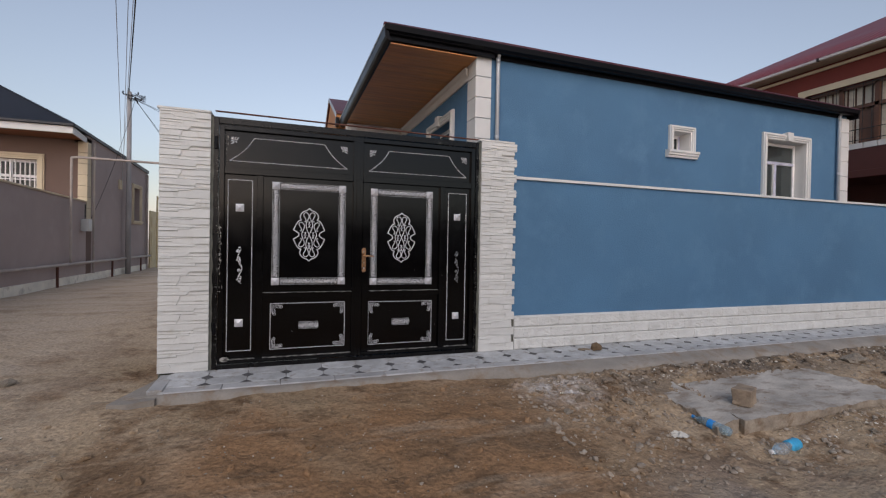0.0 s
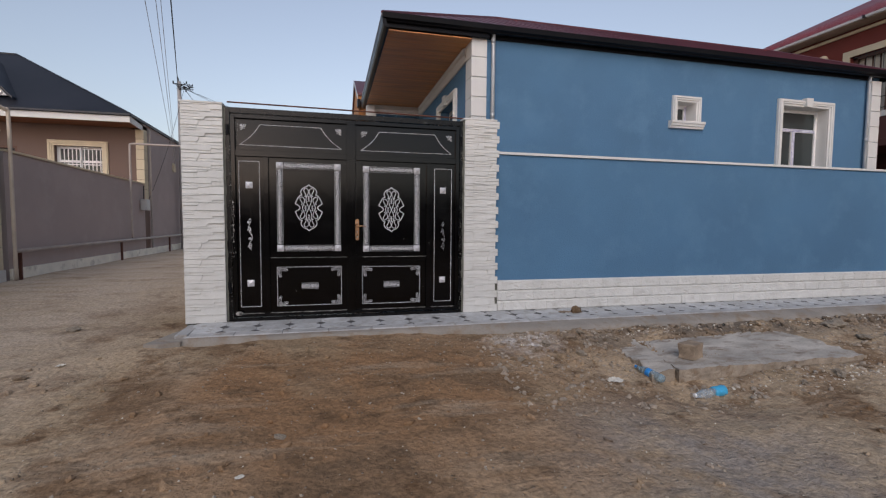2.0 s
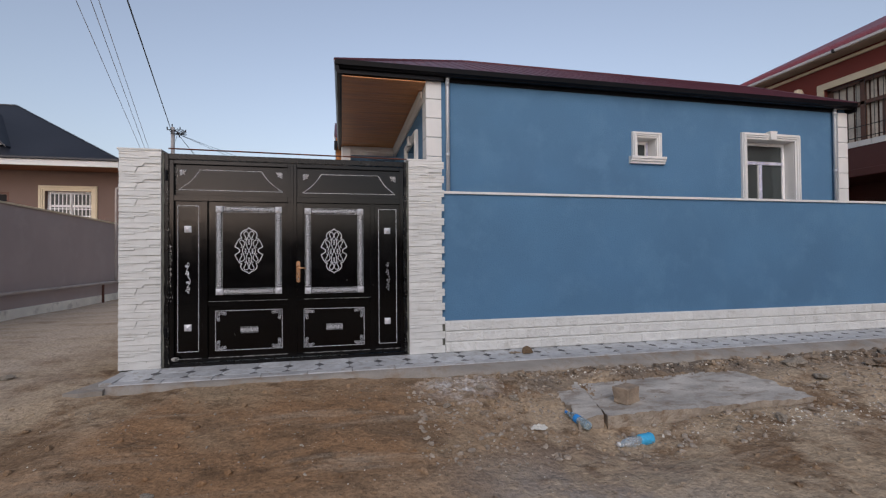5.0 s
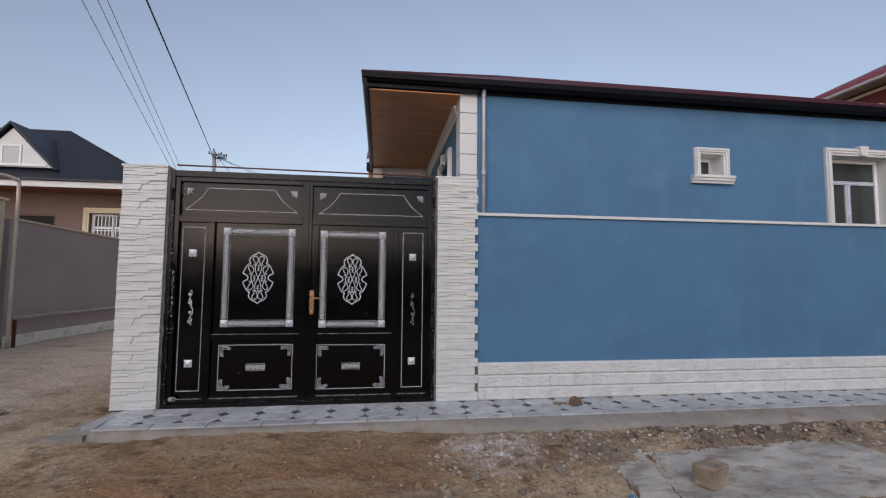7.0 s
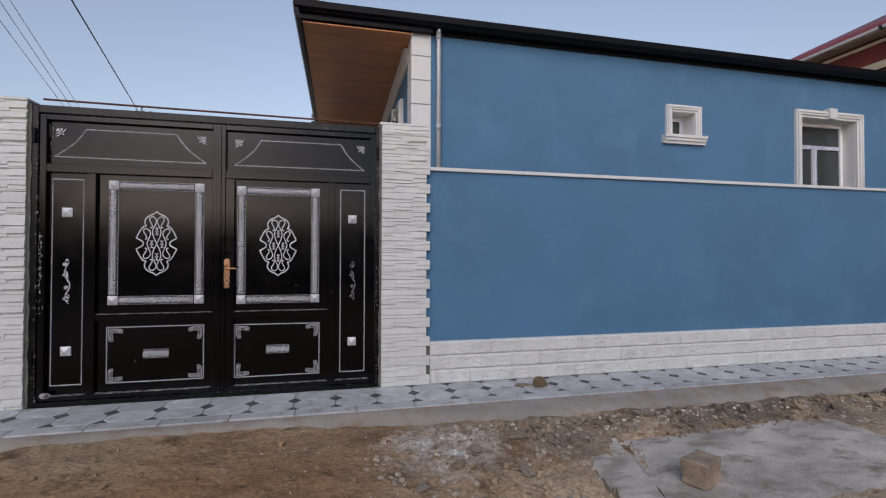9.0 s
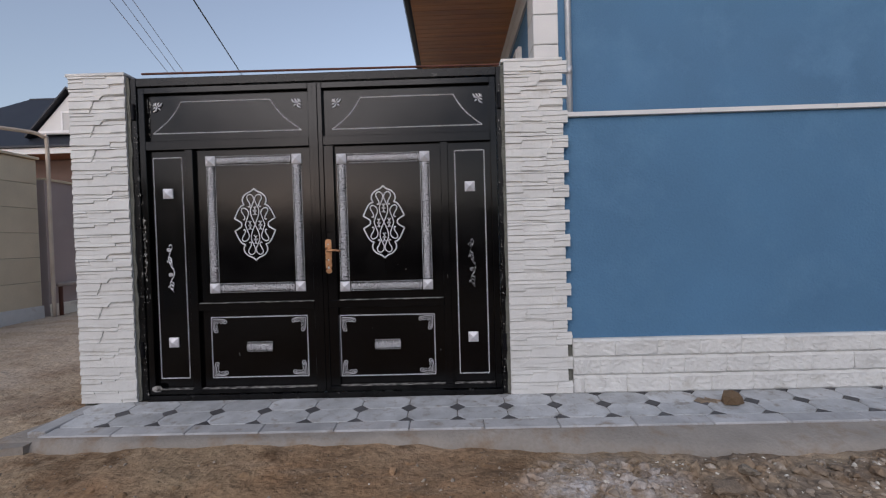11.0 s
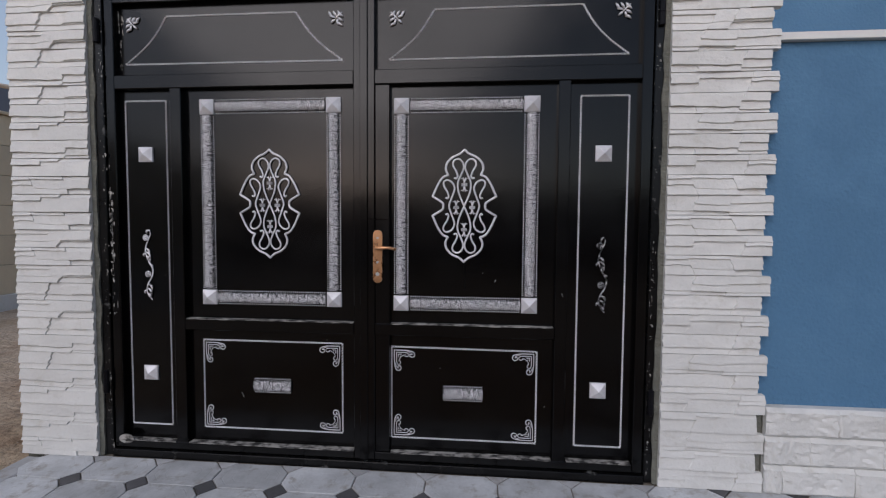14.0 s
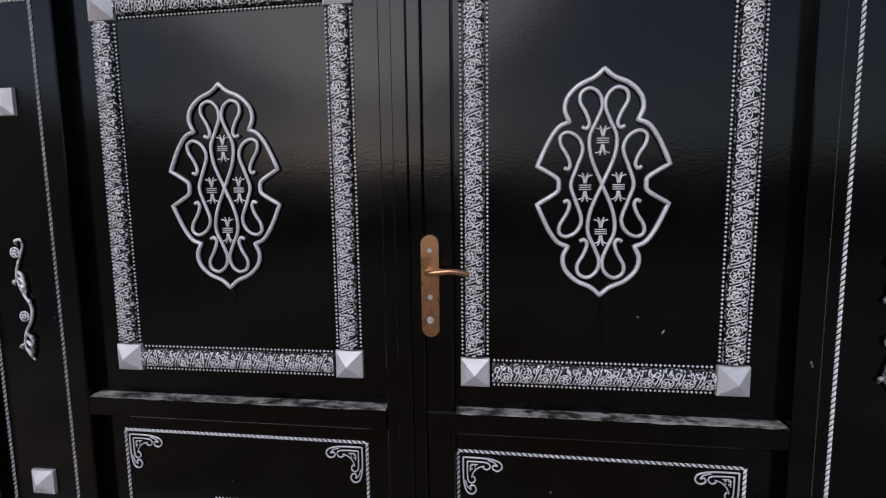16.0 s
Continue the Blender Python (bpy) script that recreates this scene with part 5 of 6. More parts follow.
def casement(x0, x1, z0, z1, y, transom, split, parent_inv, parent):
    """White plastic window, its protective film half peeled."""
    w = new("window")
    w.parent = parent
    w.matrix_parent_inverse = parent_inv
    w["label"] = "white plastic window with peeling protective film"
    f = 0.055
    bm = bmesh.new()
    box(bm, x0, x0 + f, y, y + 0.06, z0, z1, bevel=0.004)
    box(bm, x1 - f, x1, y, y + 0.06, z0, z1, bevel=0.004)
    box(bm, x0 + f, x1 - f, y, y + 0.06, z0, z0 + f, bevel=0.004)
    box(bm, x0 + f, x1 - f, y, y + 0.06, z1 - f, z1, bevel=0.004)
    if transom:
        box(bm, x0 + f, x1 - f, y, y + 0.06, transom - 0.03, transom + 0.03, bevel=0.004)
    top = transom - 0.03 if transom else z1 - f
    if split:
        box(bm, split - 0.04, split + 0.04, y - 0.008, y + 0.06, z0 + f, top, bevel=0.004)
    part("window_frame", bm, pvc, w)
    strips = []
    if transom:
        strips += [(x0 + f, x1 - f, y - 0.002, y, transom - 0.024, transom - 0.004), (x0 + f, x1 - f, y - 0.002, y, transom + 0.004, transom + 0.024)]
    else:
        strips += [(x1 - f + 0.01, x1 - 0.008, y - 0.002, y, z0 + 0.02, z1 - 0.02), (x0 + 0.018, x0 + f - 0.012, y - 0.002, y, z0 + 0.02, z1 - 0.02)]
    if split:
        strips += [(split + a, split + c, y - 0.0105, y - 0.0085, z0 + f, top) for a, c in ((-0.034, -0.006), (0.006, 0.034))]
    for q in strips:
        part("film", boxed(*q), film_strip, w, "streaked bluish protective film")
    panes = []
    if split:
        panes += [(x0 + f, split - 0.04, z0 + f, top), (split + 0.04, x1 - f, z0 + f, top)]
    else:
        panes.append((x0 + f, x1 - f, z0 + f, top))
    if transom:
        panes.append((x0 + f, x1 - f, transom + 0.03, z1 - f))
    for a, c, d, e in panes:
        p = part("pane", boxed(a, c, y + 0.025, y + 0.031, d, e), pane_glass, w)
        p.visible_shadow = False
    return w


casement(8.526, 9.594, 1.76, 3.268, FY + 0.17, 2.885, 9.02, HI, house)
casement(6.256, 6.624, 2.872, 3.184, FY + 0.19, None, None, HI, house)
# porch window on the side wall
for nm, bm in moulded_frame(2.30, 3.40, 1.9, 3.25, 0.13, 0.0, False, True):
    for v in bm.verts:
        v.co = Vector((2.60 + v.co.y, v.co.x, v.co.z))
    hpart(nm, bm, white_trim, label="white moulded window trim")
w = hpart("side_window", boxed(2.78, 2.83, 2.30, 3.40, 1.9, 3.25), pvc)
hpart("side_pane", boxed(2.772, 2.778, 2.38, 3.32, 1.98, 3.17), pane_glass)


# ---- grey house across the lane ----
LX = -5.1
lane_wall = structure(part("lane_wall", prism(bmesh.new(), [(4.22, -0.2), (10.35, -0.2), (10.35, 2.165), (4.22, 2.29)], "x", LX - 0.25, LX), grey_stucco), "grey-mauve stuccoed yard wall along the lane", "wall")
structure(part("lane_coping", prism(bmesh.new(), [(4.22, 2.292), (10.35, 2.167), (10.35, 2.20), (4.22, 2.325)], "x", LX - 0.28, LX + 0.03), cream), "pale coping on the grey yard wall", "coping")
structure(part("lane_plinth", boxed(LX + 0.002, LX + 0.045, 4.22, 16.0, -0.2, 0.20, bevel=0.006), plinth_paint), "pale rendered plinth at the foot of the grey wall", "plinth")

lh = thing("grey_house", (-9.5, 13.0, 0.0), "single-storey brown and grey house with a dark slate-coloured hipped roof", "house")
LI = Matrix.Translation(lh.location).inverted()


def lpart(name, bm, material, label="", smooth=False, parent=None):
    ob = part(name, bm, material, parent or lh, label, smooth)
    if parent is None:
        ob.matrix_parent_inverse = LI
    return ob


bm = wall_y(bmesh.new(), -15.0, LX, -0.2, 3.95, 10.38, 10.7, [(-7.43, -6.2, 2.0, 3.255), (-9.45, -8.35, 1.9, 3.2)])
lpart("front_wall", bm, brown_stucco)
bm = wall_x(bmesh.new(), 10.7, 16.0, -0.2, 3.798, LX - 0.3, LX, [(14.45, 15.25, 1.85, 3.05)])
lpart("side_wall", bm, grey_stucco)
lpart("side_gable", prism(bmesh.new(), [(10.38, 3.80), (16.0, 3.80), (16.0, 3.82), (10.38, 4.03)], "x", LX - 0.3, LX), grey_stucco)
lpart("rear_wall", boxed(-15.0, LX, 16.0, 16.3, -0.2, 3.8), grey_stucco)
lpart("far_wall", boxed(-15.3, -15.0, 10.38, 16.3, -0.2, 3.9), brown_stucco)
lpart("inner_screen", boxed(-14.9, LX - 0.35, 12.5, 12.6, 0, 3.8), plaster_in)
for k in range(8):
    z0 = 1.4 + k * 0.305
    lpart("quoin", boxed(LX - 0.20, LX + 0.02, 10.35, 10.62, z0 + 0.004, z0 + 0.300, bevel=0.006), cream)
# eaves
lpart("fascia", boxed(-15.5, LX + 0.0, 9.47, 9.50, 3.865, 4.04, bevel=0.004), white_trim, "white fascia board")
lpart("fascia_return", prism(bmesh.new(), [(9.50, 3.865), (10.36, 3.80), (10.36, 3.94), (9.50, 4.04)], "x", LX - 0.03, LX + 0.0), white_trim)
y = 9.50
while y < 10.36:
    lpart("soffit_board", boxed(-15.0, LX - 0.032, y, min(10.378, y + 0.115) - 0.003, 3.868, 3.884), far_pine)
    y += 0.115
lpart("eave_gutter", boxed(-15.6, LX + 0.04, 9.40, 9.48, 4.045, 4.11, bevel=0.008), slate_roof, "dark metal gutter")
lpart("rake", prism(bmesh.new(), [(9.45, 4.05), (16.3, 3.78), (16.3, 3.90), (9.45, 4.12)], "x", LX - 0.02, LX + 0.05), slate_roof)
E0, E1, E2 = (LX + 0.03, 9.42, 4.10), (LX + 0.03, 16.3, 3.88), (-15.6, 9.42, 4.10)
R0, R1 = (-9.2, 12.08, 6.29), (-12.6, 12.08, 6.29)
verts = [E0, E1, E2, R0, R1, (-15.6, 16.3, 3.88), (-9.2, 13.4, 6.2), (-12.6, 13.4, 6.2)]
rf = arrays("roof", verts, [(0, 3, 4, 2), (0, 1, 6, 3), (2, 4, 7, 5), (1, 5, 7, 6), (3, 6, 7, 4), (0, 2, 5, 1)], slate_roof, lh, "dark slate-coloured metal roof")
rf.matrix_parent_inverse = LI
bm = bmesh.new()
for a, c in ((E0, R0), (R0, R1), (R0, (-9.2, 13.4, 6.2))):
    tube(bm, [a, c], 0.03, 6)
lpart("ridge_cap", bm, slate_roof)
# gabled dormer
GA, GXc, GY = 5.62, -9.22, 9.72
dorm = [(GXc - 1.08, 4.47), (GXc + 1.08, 4.47), (GXc, GA)]
lpart("dormer_face", prism(bmesh.new(), dorm, "y", GY, GY + 0.08), white_trim, "white boarded gable of the dormer")
bm = bmesh.new()
for s in (-1, 1):
    a, c = (GXc + s * 1.26, 4.36), (GXc, GA + 0.11)
    d = Vector((-(c[1] - a[1]), 0, c[0] - a[0]))
    d.normalize()
    if d.z < 0:
        d = -d
    for y0, y1, th in ((GY - 0.14, GY + 2.2, 0.06),):
        prism(bm, [a, c, (c[0] + d.x * 0.0, c[1] + th), (a[0], a[1] + th)], "y", y0, y1)
lpart("dormer_roof", bm, slate_roof)
bm = bmesh.new()
box(bm, GXc - 0.27, GXc - 0.22, GY - 0.03, GY - 0.002, 4.58, 5.12)
box(bm, GXc + 0.22, GXc + 0.27, GY - 0.03, GY - 0.002, 4.58, 5.12)
box(bm, GXc - 0.22, GXc + 0.22, GY - 0.03, GY - 0.002, 5.07, 5.12)
box(bm, GXc - 0.95, GXc + 0.95, GY - 0.035, GY - 0.002, 4.50, 4.57)
lpart("dormer_window_frame", bm, pvc)
lpart("dormer_pane", boxed(GXc - 0.22, GXc + 0.22, GY - 0.012, GY - 0.006, 4.58, 5.07), meter_grey)
# barred front window
for nm, bm in moulded_frame(-7.43, -6.20, 2.0, 3.255, 0.16, 10.38, False, False):
    lpart(nm, bm, cream, "cream moulded window trim")
bm = bmesh.new()
box(bm, -7.43, -7.36, 10.5, 10.56, 2.0, 3.255)
box(bm, -6.27, -6.20, 10.5, 10.56, 2.0, 3.255)
box(bm, -7.36, -6.27, 10.5, 10.56, 3.18, 3.255)
box(bm, -7.36, -6.27, 10.5, 10.56, 2.78, 2.85)
box(bm, -6.85, -6.78, 10.5, 10.56, 2.0, 3.18)
lpart("window_frame", bm, pvc)
lpart("pane", boxed(-7.36, -6.27, 10.53, 10.536, 2.0, 3.18), pane_glass)
# flat dark sheet behind the panes; its colour carries the room's shade
lpart("curtain", boxed(-7.42, -6.21, 10.62, 10.63, 2.0, 3.25), room_shade)
for k in range(11):
    x = -7.33 + k * 0.104
    lpart("window_bar", boxed(x - 0.009, x + 0.009, 10.455, 10.475, 2.0, 3.24), pvc)
for z in (2.72, 2.5):
    lpart("window_bar", boxed(-7.42, -6.21, 10.448, 10.455, z - 0.012, z + 0.012), pvc)
# dark front window beside it
bm = bmesh.new()
for q in ((-9.45, -9.38, 1.9, 3.2), (-8.42, -8.35, 1.9, 3.2), (-9.38, -8.42, 3.13, 3.2)):
    box(bm, q[0], q[1], 10.40, 10.48, q[2], q[3])
lpart("window_frame", bm, brown_paint, "dark brown window frame")
# opaque near-black pane; the dim room behind is put into its colour
lpart("pane", boxed(-9.38, -8.42, 10.44, 10.446, 1.9, 3.13), black_metal, "dark glass")
# side window
for nm, bm in moulded_frame(14.45, 15.25, 1.85, 3.05, 0.13, 0.0, True, False):
    for v in bm.verts:
        v.co = Vector((LX - v.co.y, v.co.x, v.co.z))
    lpart(nm, bm, cream, "cream moulded window trim")
lpart("pane", boxed(LX - 0.22, LX - 0.214, 14.45, 15.25, 1.85, 3.05), meter_grey)
lpart("vent_box", boxed(LX + 0.001, LX + 0.05, 12.9, 13.15, 2.82, 3.12, bevel=0.008), cream, "small cream wall box")
bm = bmesh.new()
tube(bm, [(LX + 0.07, 10.68, 0.2), (LX + 0.07, 10.68, 3.86)], 0.032, 8)
lpart("downpipe", bm, pipe_paint)
bm = bmesh.new()
tube(bm, [(LX + 0.06, 16.05, 0.2), (LX + 0.06, 16.05, 3.7)], 0.04, 8)
lpart("downpipe", bm, pipe_paint)

meter = thing("meter_box", (LX + 0.1, 10.17, 1.37), "small pale grey metal meter box on the grey wall", "meter box")
MI = Matrix.Translation(meter.location).inverted()
for nm, bm, mt in (("case", boxed(LX + 0.001, LX + 0.17, 9.98, 10.24, 1.37, 1.70, bevel=0.012), meter_grey), ("lid", boxed(LX + 0.171, LX + 0.186, 9.99, 10.23, 1.38, 1.69, bevel=0.004), meter_grey)):
    part(nm, bm, mt, meter).matrix_parent_inverse = MI
part("conduit", tube(bmesh.new(), [(LX + 0.06, 10.11, 1.70), (LX + 0.06, 10.11, 2.1)], 0.015, 6), rubber, meter).matrix_parent_inverse = MI

# gas pipes along the lane
bm = bmesh.new()
tube(bm, [(LX + 0.13, 4.25, 0.525), (LX + 0.13, 9.03, 0.525), (LX + 0.13, 16.3, 0.53)], 0.038, 10)
gas = tagged(part("gas_pipe", bm, pipe_paint, smooth=True), "grey-brown gas pipe running low along the wall", "pipe")
for y in (4.3, 8.35, 12.0, 15.0):
    tagged(part("pipe_support", tube(bmesh.new(), [(LX + 0.13, y, -0.1), (LX + 0.13, y, 0.49)], 0.03, 8), rust), "short rusty steel post under the gas pipe", "pipe support", "gas pipe posts")
bm = bmesh.new()
tube(bm, smooth_line([(LX + 0.13, 9.05, 0.56), (LX + 0.13, 9.05, 1.8), (LX + 0.13, 9.05, 3.05), (LX + 0.15, 9.055, 3.17), (LX + 0.22, 9.06, 3.20), (LX + 0.6, 9.07, 3.20), (-3.0, 9.07, 3.19), (-1.15, 9.07, 3.18), (-0.98, 9.07, 3.10), (-0.96, 9.07, 2.0), (-0.96, 9.07, -0.1)], 6), 0.03, 8)
tagged(part("gas_pipe", bm, pipe_paint, smooth=True), "thin grey gas pipe rising and crossing over the lane", "pipe")
bm = bmesh.new()
tube(bm, smooth_line([(LX + 0.15, 4.14, 0.0), (LX + 0.15, 4.14, 1.5), (LX + 0.15, 4.14, 2.86), (LX + 0.13, 4.10, 2.98), (LX + 0.05, 3.96, 3.03), (LX - 0.2, 3.55, 3.03), (LX - 0.6, 2.9, 3.03)], 6), 0.030, 10)
tagged(part("gas_riser", bm, cream_pipe, smooth=True), "thick painted gas pipe bending over between two yard walls", "pipe")

# cream block wall further along the lane
cw = structure(part("cream_wall", boxed(LX - 0.25, LX - 0.012, -9.0, 4.08, -0.3, 2.58), mortar), "cream block yard wall", "wall")
cb = boxed(0, 0.03, 0, 0.795, 0, 0.395, bevel=0.006)
cme = bpy.data.meshes.new("block")
cb.to_mesh(cme)
cb.free()
cme.materials.append(cream)
for j in range(6):
    for i in range(17):
        y = 4.08 - 0.8 - i * 0.8
        if y > -9.1:
            shared("block", cme, pose(LX - 0.02, y, 0.2 + j * 0.4), cw)
part("wall_foot", boxed(LX - 0.011, LX + 0.04, -9.0, 4.08, -0.3, 0.2, bevel=0.005), white_stone, cw)
part("coping", boxed(LX - 0.3, LX + 0.05, -9.0, 4.1, 2.605, 2.645, bevel=0.005), cream, cw)

# cream metal gate and far wall
fg = thing("yard_gate", (LX, 18.0, 0.0), "closed cream metal yard gate far down the lane", "gate")
FI = Matrix.Translation(fg.location).inverted()
for k in range(2):
    y0 = 16.7 + k * 1.5
    part("gate_leaf", boxed(LX - 0.03, LX + 0.02, y0, y0 + 1.46, -0.05, 2.35, bevel=0.01), cream_gate, fg).matrix_parent_inverse = FI
    for z0, z1 in ((0.3, 0.7), (0.9, 1.5), (1.65, 2.1)):
        part("gate_panel", boxed(LX + 0.021, LX + 0.035, y0 + 0.2, y0 + 1.25, z0, z1, bevel=0.01), cream_gate, fg).matrix_parent_inverse = FI
structure(part("far_wall", boxed(LX - 0.3, LX, 19.8, 60, -0.2, 2.2), cream), "cream yard wall further down the lane", "wall")
tagged(part("gas_pipe", tube(bmesh.new(), smooth_line([(LX + 0.3, 16.5, 0), (LX + 0.3, 16.5, 2.7), (LX + 0.38, 16.5, 2.8), (LX + 1.0, 16.5, 2.8), (-2.0, 16.5, 2.78), (-1.6, 16.5, 2.7), (-1.6, 16.5, -0.1)], 5), 0.03, 8), cream_gate), "thin cream gas pipe beside the yard gate", "pipe")

# pole and its wires
pole = thing("utility_pole", (-4.93, 13.35, 0.0), "slim grey steel utility pole with tangled wires on top", "utility pole")
PI2 = Matrix.Translation(pole.location).inverted()
part("shaft", lathe(bmesh.new(), [(0.085, -0.2), (0.085, 2.6), (0.075, 2.62), (0.065, 6.15), (0.03, 6.17)], 12, Matrix.Translation(pole.location)), pole_metal, pole, smooth=True).matrix_parent_inverse = PI2
part("crossarm", boxed(-5.12, -4.71, 13.325, 13.355, 6.045, 6.07), black_metal, pole).matrix_parent_inverse = PI2
for x, z in ((-5.12, 6.09), (-4.95, 6.2), (-4.68, 6.09), (-4.75, 5.9), (-4.7, 5.8)):
    part("insulator", lathe(bmesh.new(), [(0.012, -0.02), (0.028, 0.0), (0.018, 0.03), (0.028, 0.05), (0.01, 0.08)], 8, Matrix.Translation((x, 13.34, z))), rubber, pole).matrix_parent_inverse = PI2
rnd = random.Random(4)
for k in range(7):
    c = Vector((-4.72, 13.3, 5.95))
    pts = [c + Vector((rnd.uniform(-0.32, 0.3), rnd.uniform(-0.1, 0.1), rnd.uniform(-0.12, 0.16))) for _ in range(5)]
    part("loose_wire", tube(bmesh.new(), smooth_line([tuple(p) for p in pts], 5), 0.008, 4), rubber, pole).matrix_parent_inverse = PI2


def cable(a, d, reach, r, material, sag=0.0, label="thin overhead electric wire"):
    pts = []
    for i in range(41):
        u = i / 40 * reach
        pts.append((a[0] + d[0] * u, a[1] - u, a[2] + d[1] * u + (0.012 * max(0, u - 19.5) ** 2) - sag * math.sin(math.pi * min(1, u / 19.5))))
    return tagged(part("overhead_wire", tube(bmesh.new(), pts, r, 5), material), label, "wire", "overhead wires")


cable((-4.95, 13.3, 5.95), (0.284, -0.098), 34, 0.012, rubber, label="thick black overhead electric cable")
cable((-5.02, 13.05, 2.98), (0.2765, 0.0645), 34, 0.004, wire_grey)
cable((-5.02, 13.05, 3.00), (0.2860, 0.0655), 34, 0.004, wire_grey)
cable((-5.03, 13.05, 3.27), (0.2910, 0.0500), 34, 0.004, wire_grey)
for tx, ty, tz in ((2.0, 17.0, 4.6), (1.0, 21.0, 5.0), (-3.0, 19.5, 3.2), (-2.6, 18.6, 3.0), (LX + 0.02, 10.6, 1.7)):
    a, c = Vector((-4.75, 13.3, 5.9)), Vector((tx, ty, tz))
    pts = [a.lerp(c, i / 16) - Vector((0, 0, 0.25 * math.sin(math.pi * i / 16))) for i in range(17)]
    tagged(part("service_wire", tube(bmesh.new(), pts, 0.007, 4), rubber), "thin black service wire from the pole", "wire", "overhead wires")


# ---- red two-storey house ----
rh = thing("red_house", (18.0, 3.0, 0.0), "two-storey red stuccoed house with grilled windows and red metal roof", "house")
RI = Matrix.Translation(rh.location).inverted()


def rpart(name, bm, material, label="", smooth=False):
    ob = part(name, bm, material, rh, label, smooth)
    ob.matrix_parent_inverse = RI
    return ob


WX = 14.3
bm = wall_x(bmesh.new(), -6.0, 9.6, 3.30, 6.60, WX, WX + 0.35, [(-2.0, 4.24, 4.05, 5.66)])
rpart("upper_wall", bm, red_wall)
# shade under the balcony is put into this wall's darker red
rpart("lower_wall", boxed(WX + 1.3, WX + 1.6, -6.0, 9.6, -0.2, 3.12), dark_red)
rpart("lower_end", boxed(WX, WX + 1.3, 5.2, 9.6, -0.2, 3.12), red_wall)
rpart("end_wall", boxed(WX + 0.35, 24, 9.3, 9.6, -0.2, 6.6), red_wall)
rpart("near_wall", boxed(WX, 24, -6.3, -6.0, -0.2, 6.6), red_wall)
rpart("rear_wall", boxed(24, 24.3, -6.3, 9.6, -0.2, 6.6), red_wall)
rpart("floor_slab", boxed(WX - 0.35, WX + 1.6, -6.0, 5.2, 3.10, 3.29, bevel=0.01), dark_red, "dark red balcony slab edge")
bm = bmesh.new()
box(bm, WX - 0.04, WX - 0.001, -2.2, 4.42, 5.66, 5.83)
box(bm, WX - 0.04, WX - 0.001, 4.25, 4.42, 4.05, 5.66)
rpart("window_surround", bm, cream, "pale band round the long window")
for k in range(20):
    rpart("sill_tile", boxed(WX - 0.07, WX + 0.1, -2.2 + k * 0.3125, -1.905 + k * 0.3125, 3.90, 4.045, bevel=0.006), white_trim, "white sill tile")
# curtain strips, mullions, grille
for k in range(34):
    y = -1.95 + k * 0.182
    rpart("blind_strip", boxed(WX + 0.22, WX + 0.23, y, y + 0.135, 4.06, 5.65), curtain)
rpart("dark_back", boxed(WX + 0.26, WX + 0.28, -2.0, 4.24, 4.05, 5.66), brown_paint)
for y in (4.14, 3.35, 2.55, 1.75, 0.9, 0.0, -1.0):
    rpart("mullion", boxed(WX + 0.10, WX + 0.18, y, y + 0.10, 4.05, 5.66), brown_paint)
rpart("mullion", boxed(WX + 0.10, WX + 0.18, -2.0, 4.24, 5.0, 5.09), brown_paint)
rpart("mullion", boxed(WX + 0.10, WX + 0.18, -2.0, 4.24, 5.58, 5.66), brown_paint)
rpart("open_casement", boxed(WX + 0.19, WX + 0.21, 2.68, 3.02, 4.10, 4.98), brown_paint)
for k in range(30):
    y = -2.0 + k * 0.20
    rpart("grille_bar", tube(bmesh.new(), [(WX - 0.10, y, 4.05), (WX - 0.10, y, 5.62)], 0.007, 5), rubber)
for z in (4.12, 4.40, 5.58):
    rpart("grille_rail", tube(bmesh.new(), [(WX - 0.10, -2.0, z), (WX - 0.10, 4.1, z)], 0.011, 5), rubber)
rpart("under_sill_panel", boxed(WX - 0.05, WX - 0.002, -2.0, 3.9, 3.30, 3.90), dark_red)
rpart("cornice", boxed(WX - 0.06, WX - 0.001, -6.0, 9.6, 6.26, 6.34, bevel=0.008), cream, "pale cornice line")
rpart("eave_soffit", boxed(WX - 0.42, WX, -6.2, 9.9, 6.40, 6.44), cream_pipe)
bm = bmesh.new()
prism(bm, [(WX - 0.48, 6.42), (WX - 0.50, 6.475), (WX - 0.40, 6.475), (WX - 0.40, 6.42)], "y", -6.3, 10.0)
rpart("gutter", bm, pvc, "pale metal gutter")
rpart("gutter_joint", boxed(WX - 0.51, WX - 0.39, 3.62, 3.68, 6.41, 6.482), rubber)
a0, a1, a2, a3 = (WX - 0.45, 10.0, 6.50), (WX - 0.45, -6.4, 6.50), (24.6, -6.4, 6.50), (24.6, 10.0, 6.50)
t0, t1 = (19.2, 4.7, 9.2), (19.2, -1.2, 9.2)
rr = arrays("roof", [a0, a1, a2, a3, t0, t1], [(0, 1, 5, 4), (1, 2, 5), (2, 3, 4, 5), (3, 0, 4), (0, 3, 2, 1)], red_roof, rh, "red ribbed metal roof")
rr.matrix_parent_inverse = RI
ribs(rh, RI, red_roof, a0, (0, -1, 0, 16.4), (1, 0, 0.49), lambda s: min(5.2, s, 16.4 - s), 0.28, 0.03)
lampball = thing("wall_lamp", (WX - 0.1, 4.85, 5.75), "round cream wall lamp on the red house", "lamp")
LB = Matrix.Translation(lampball.location).inverted()
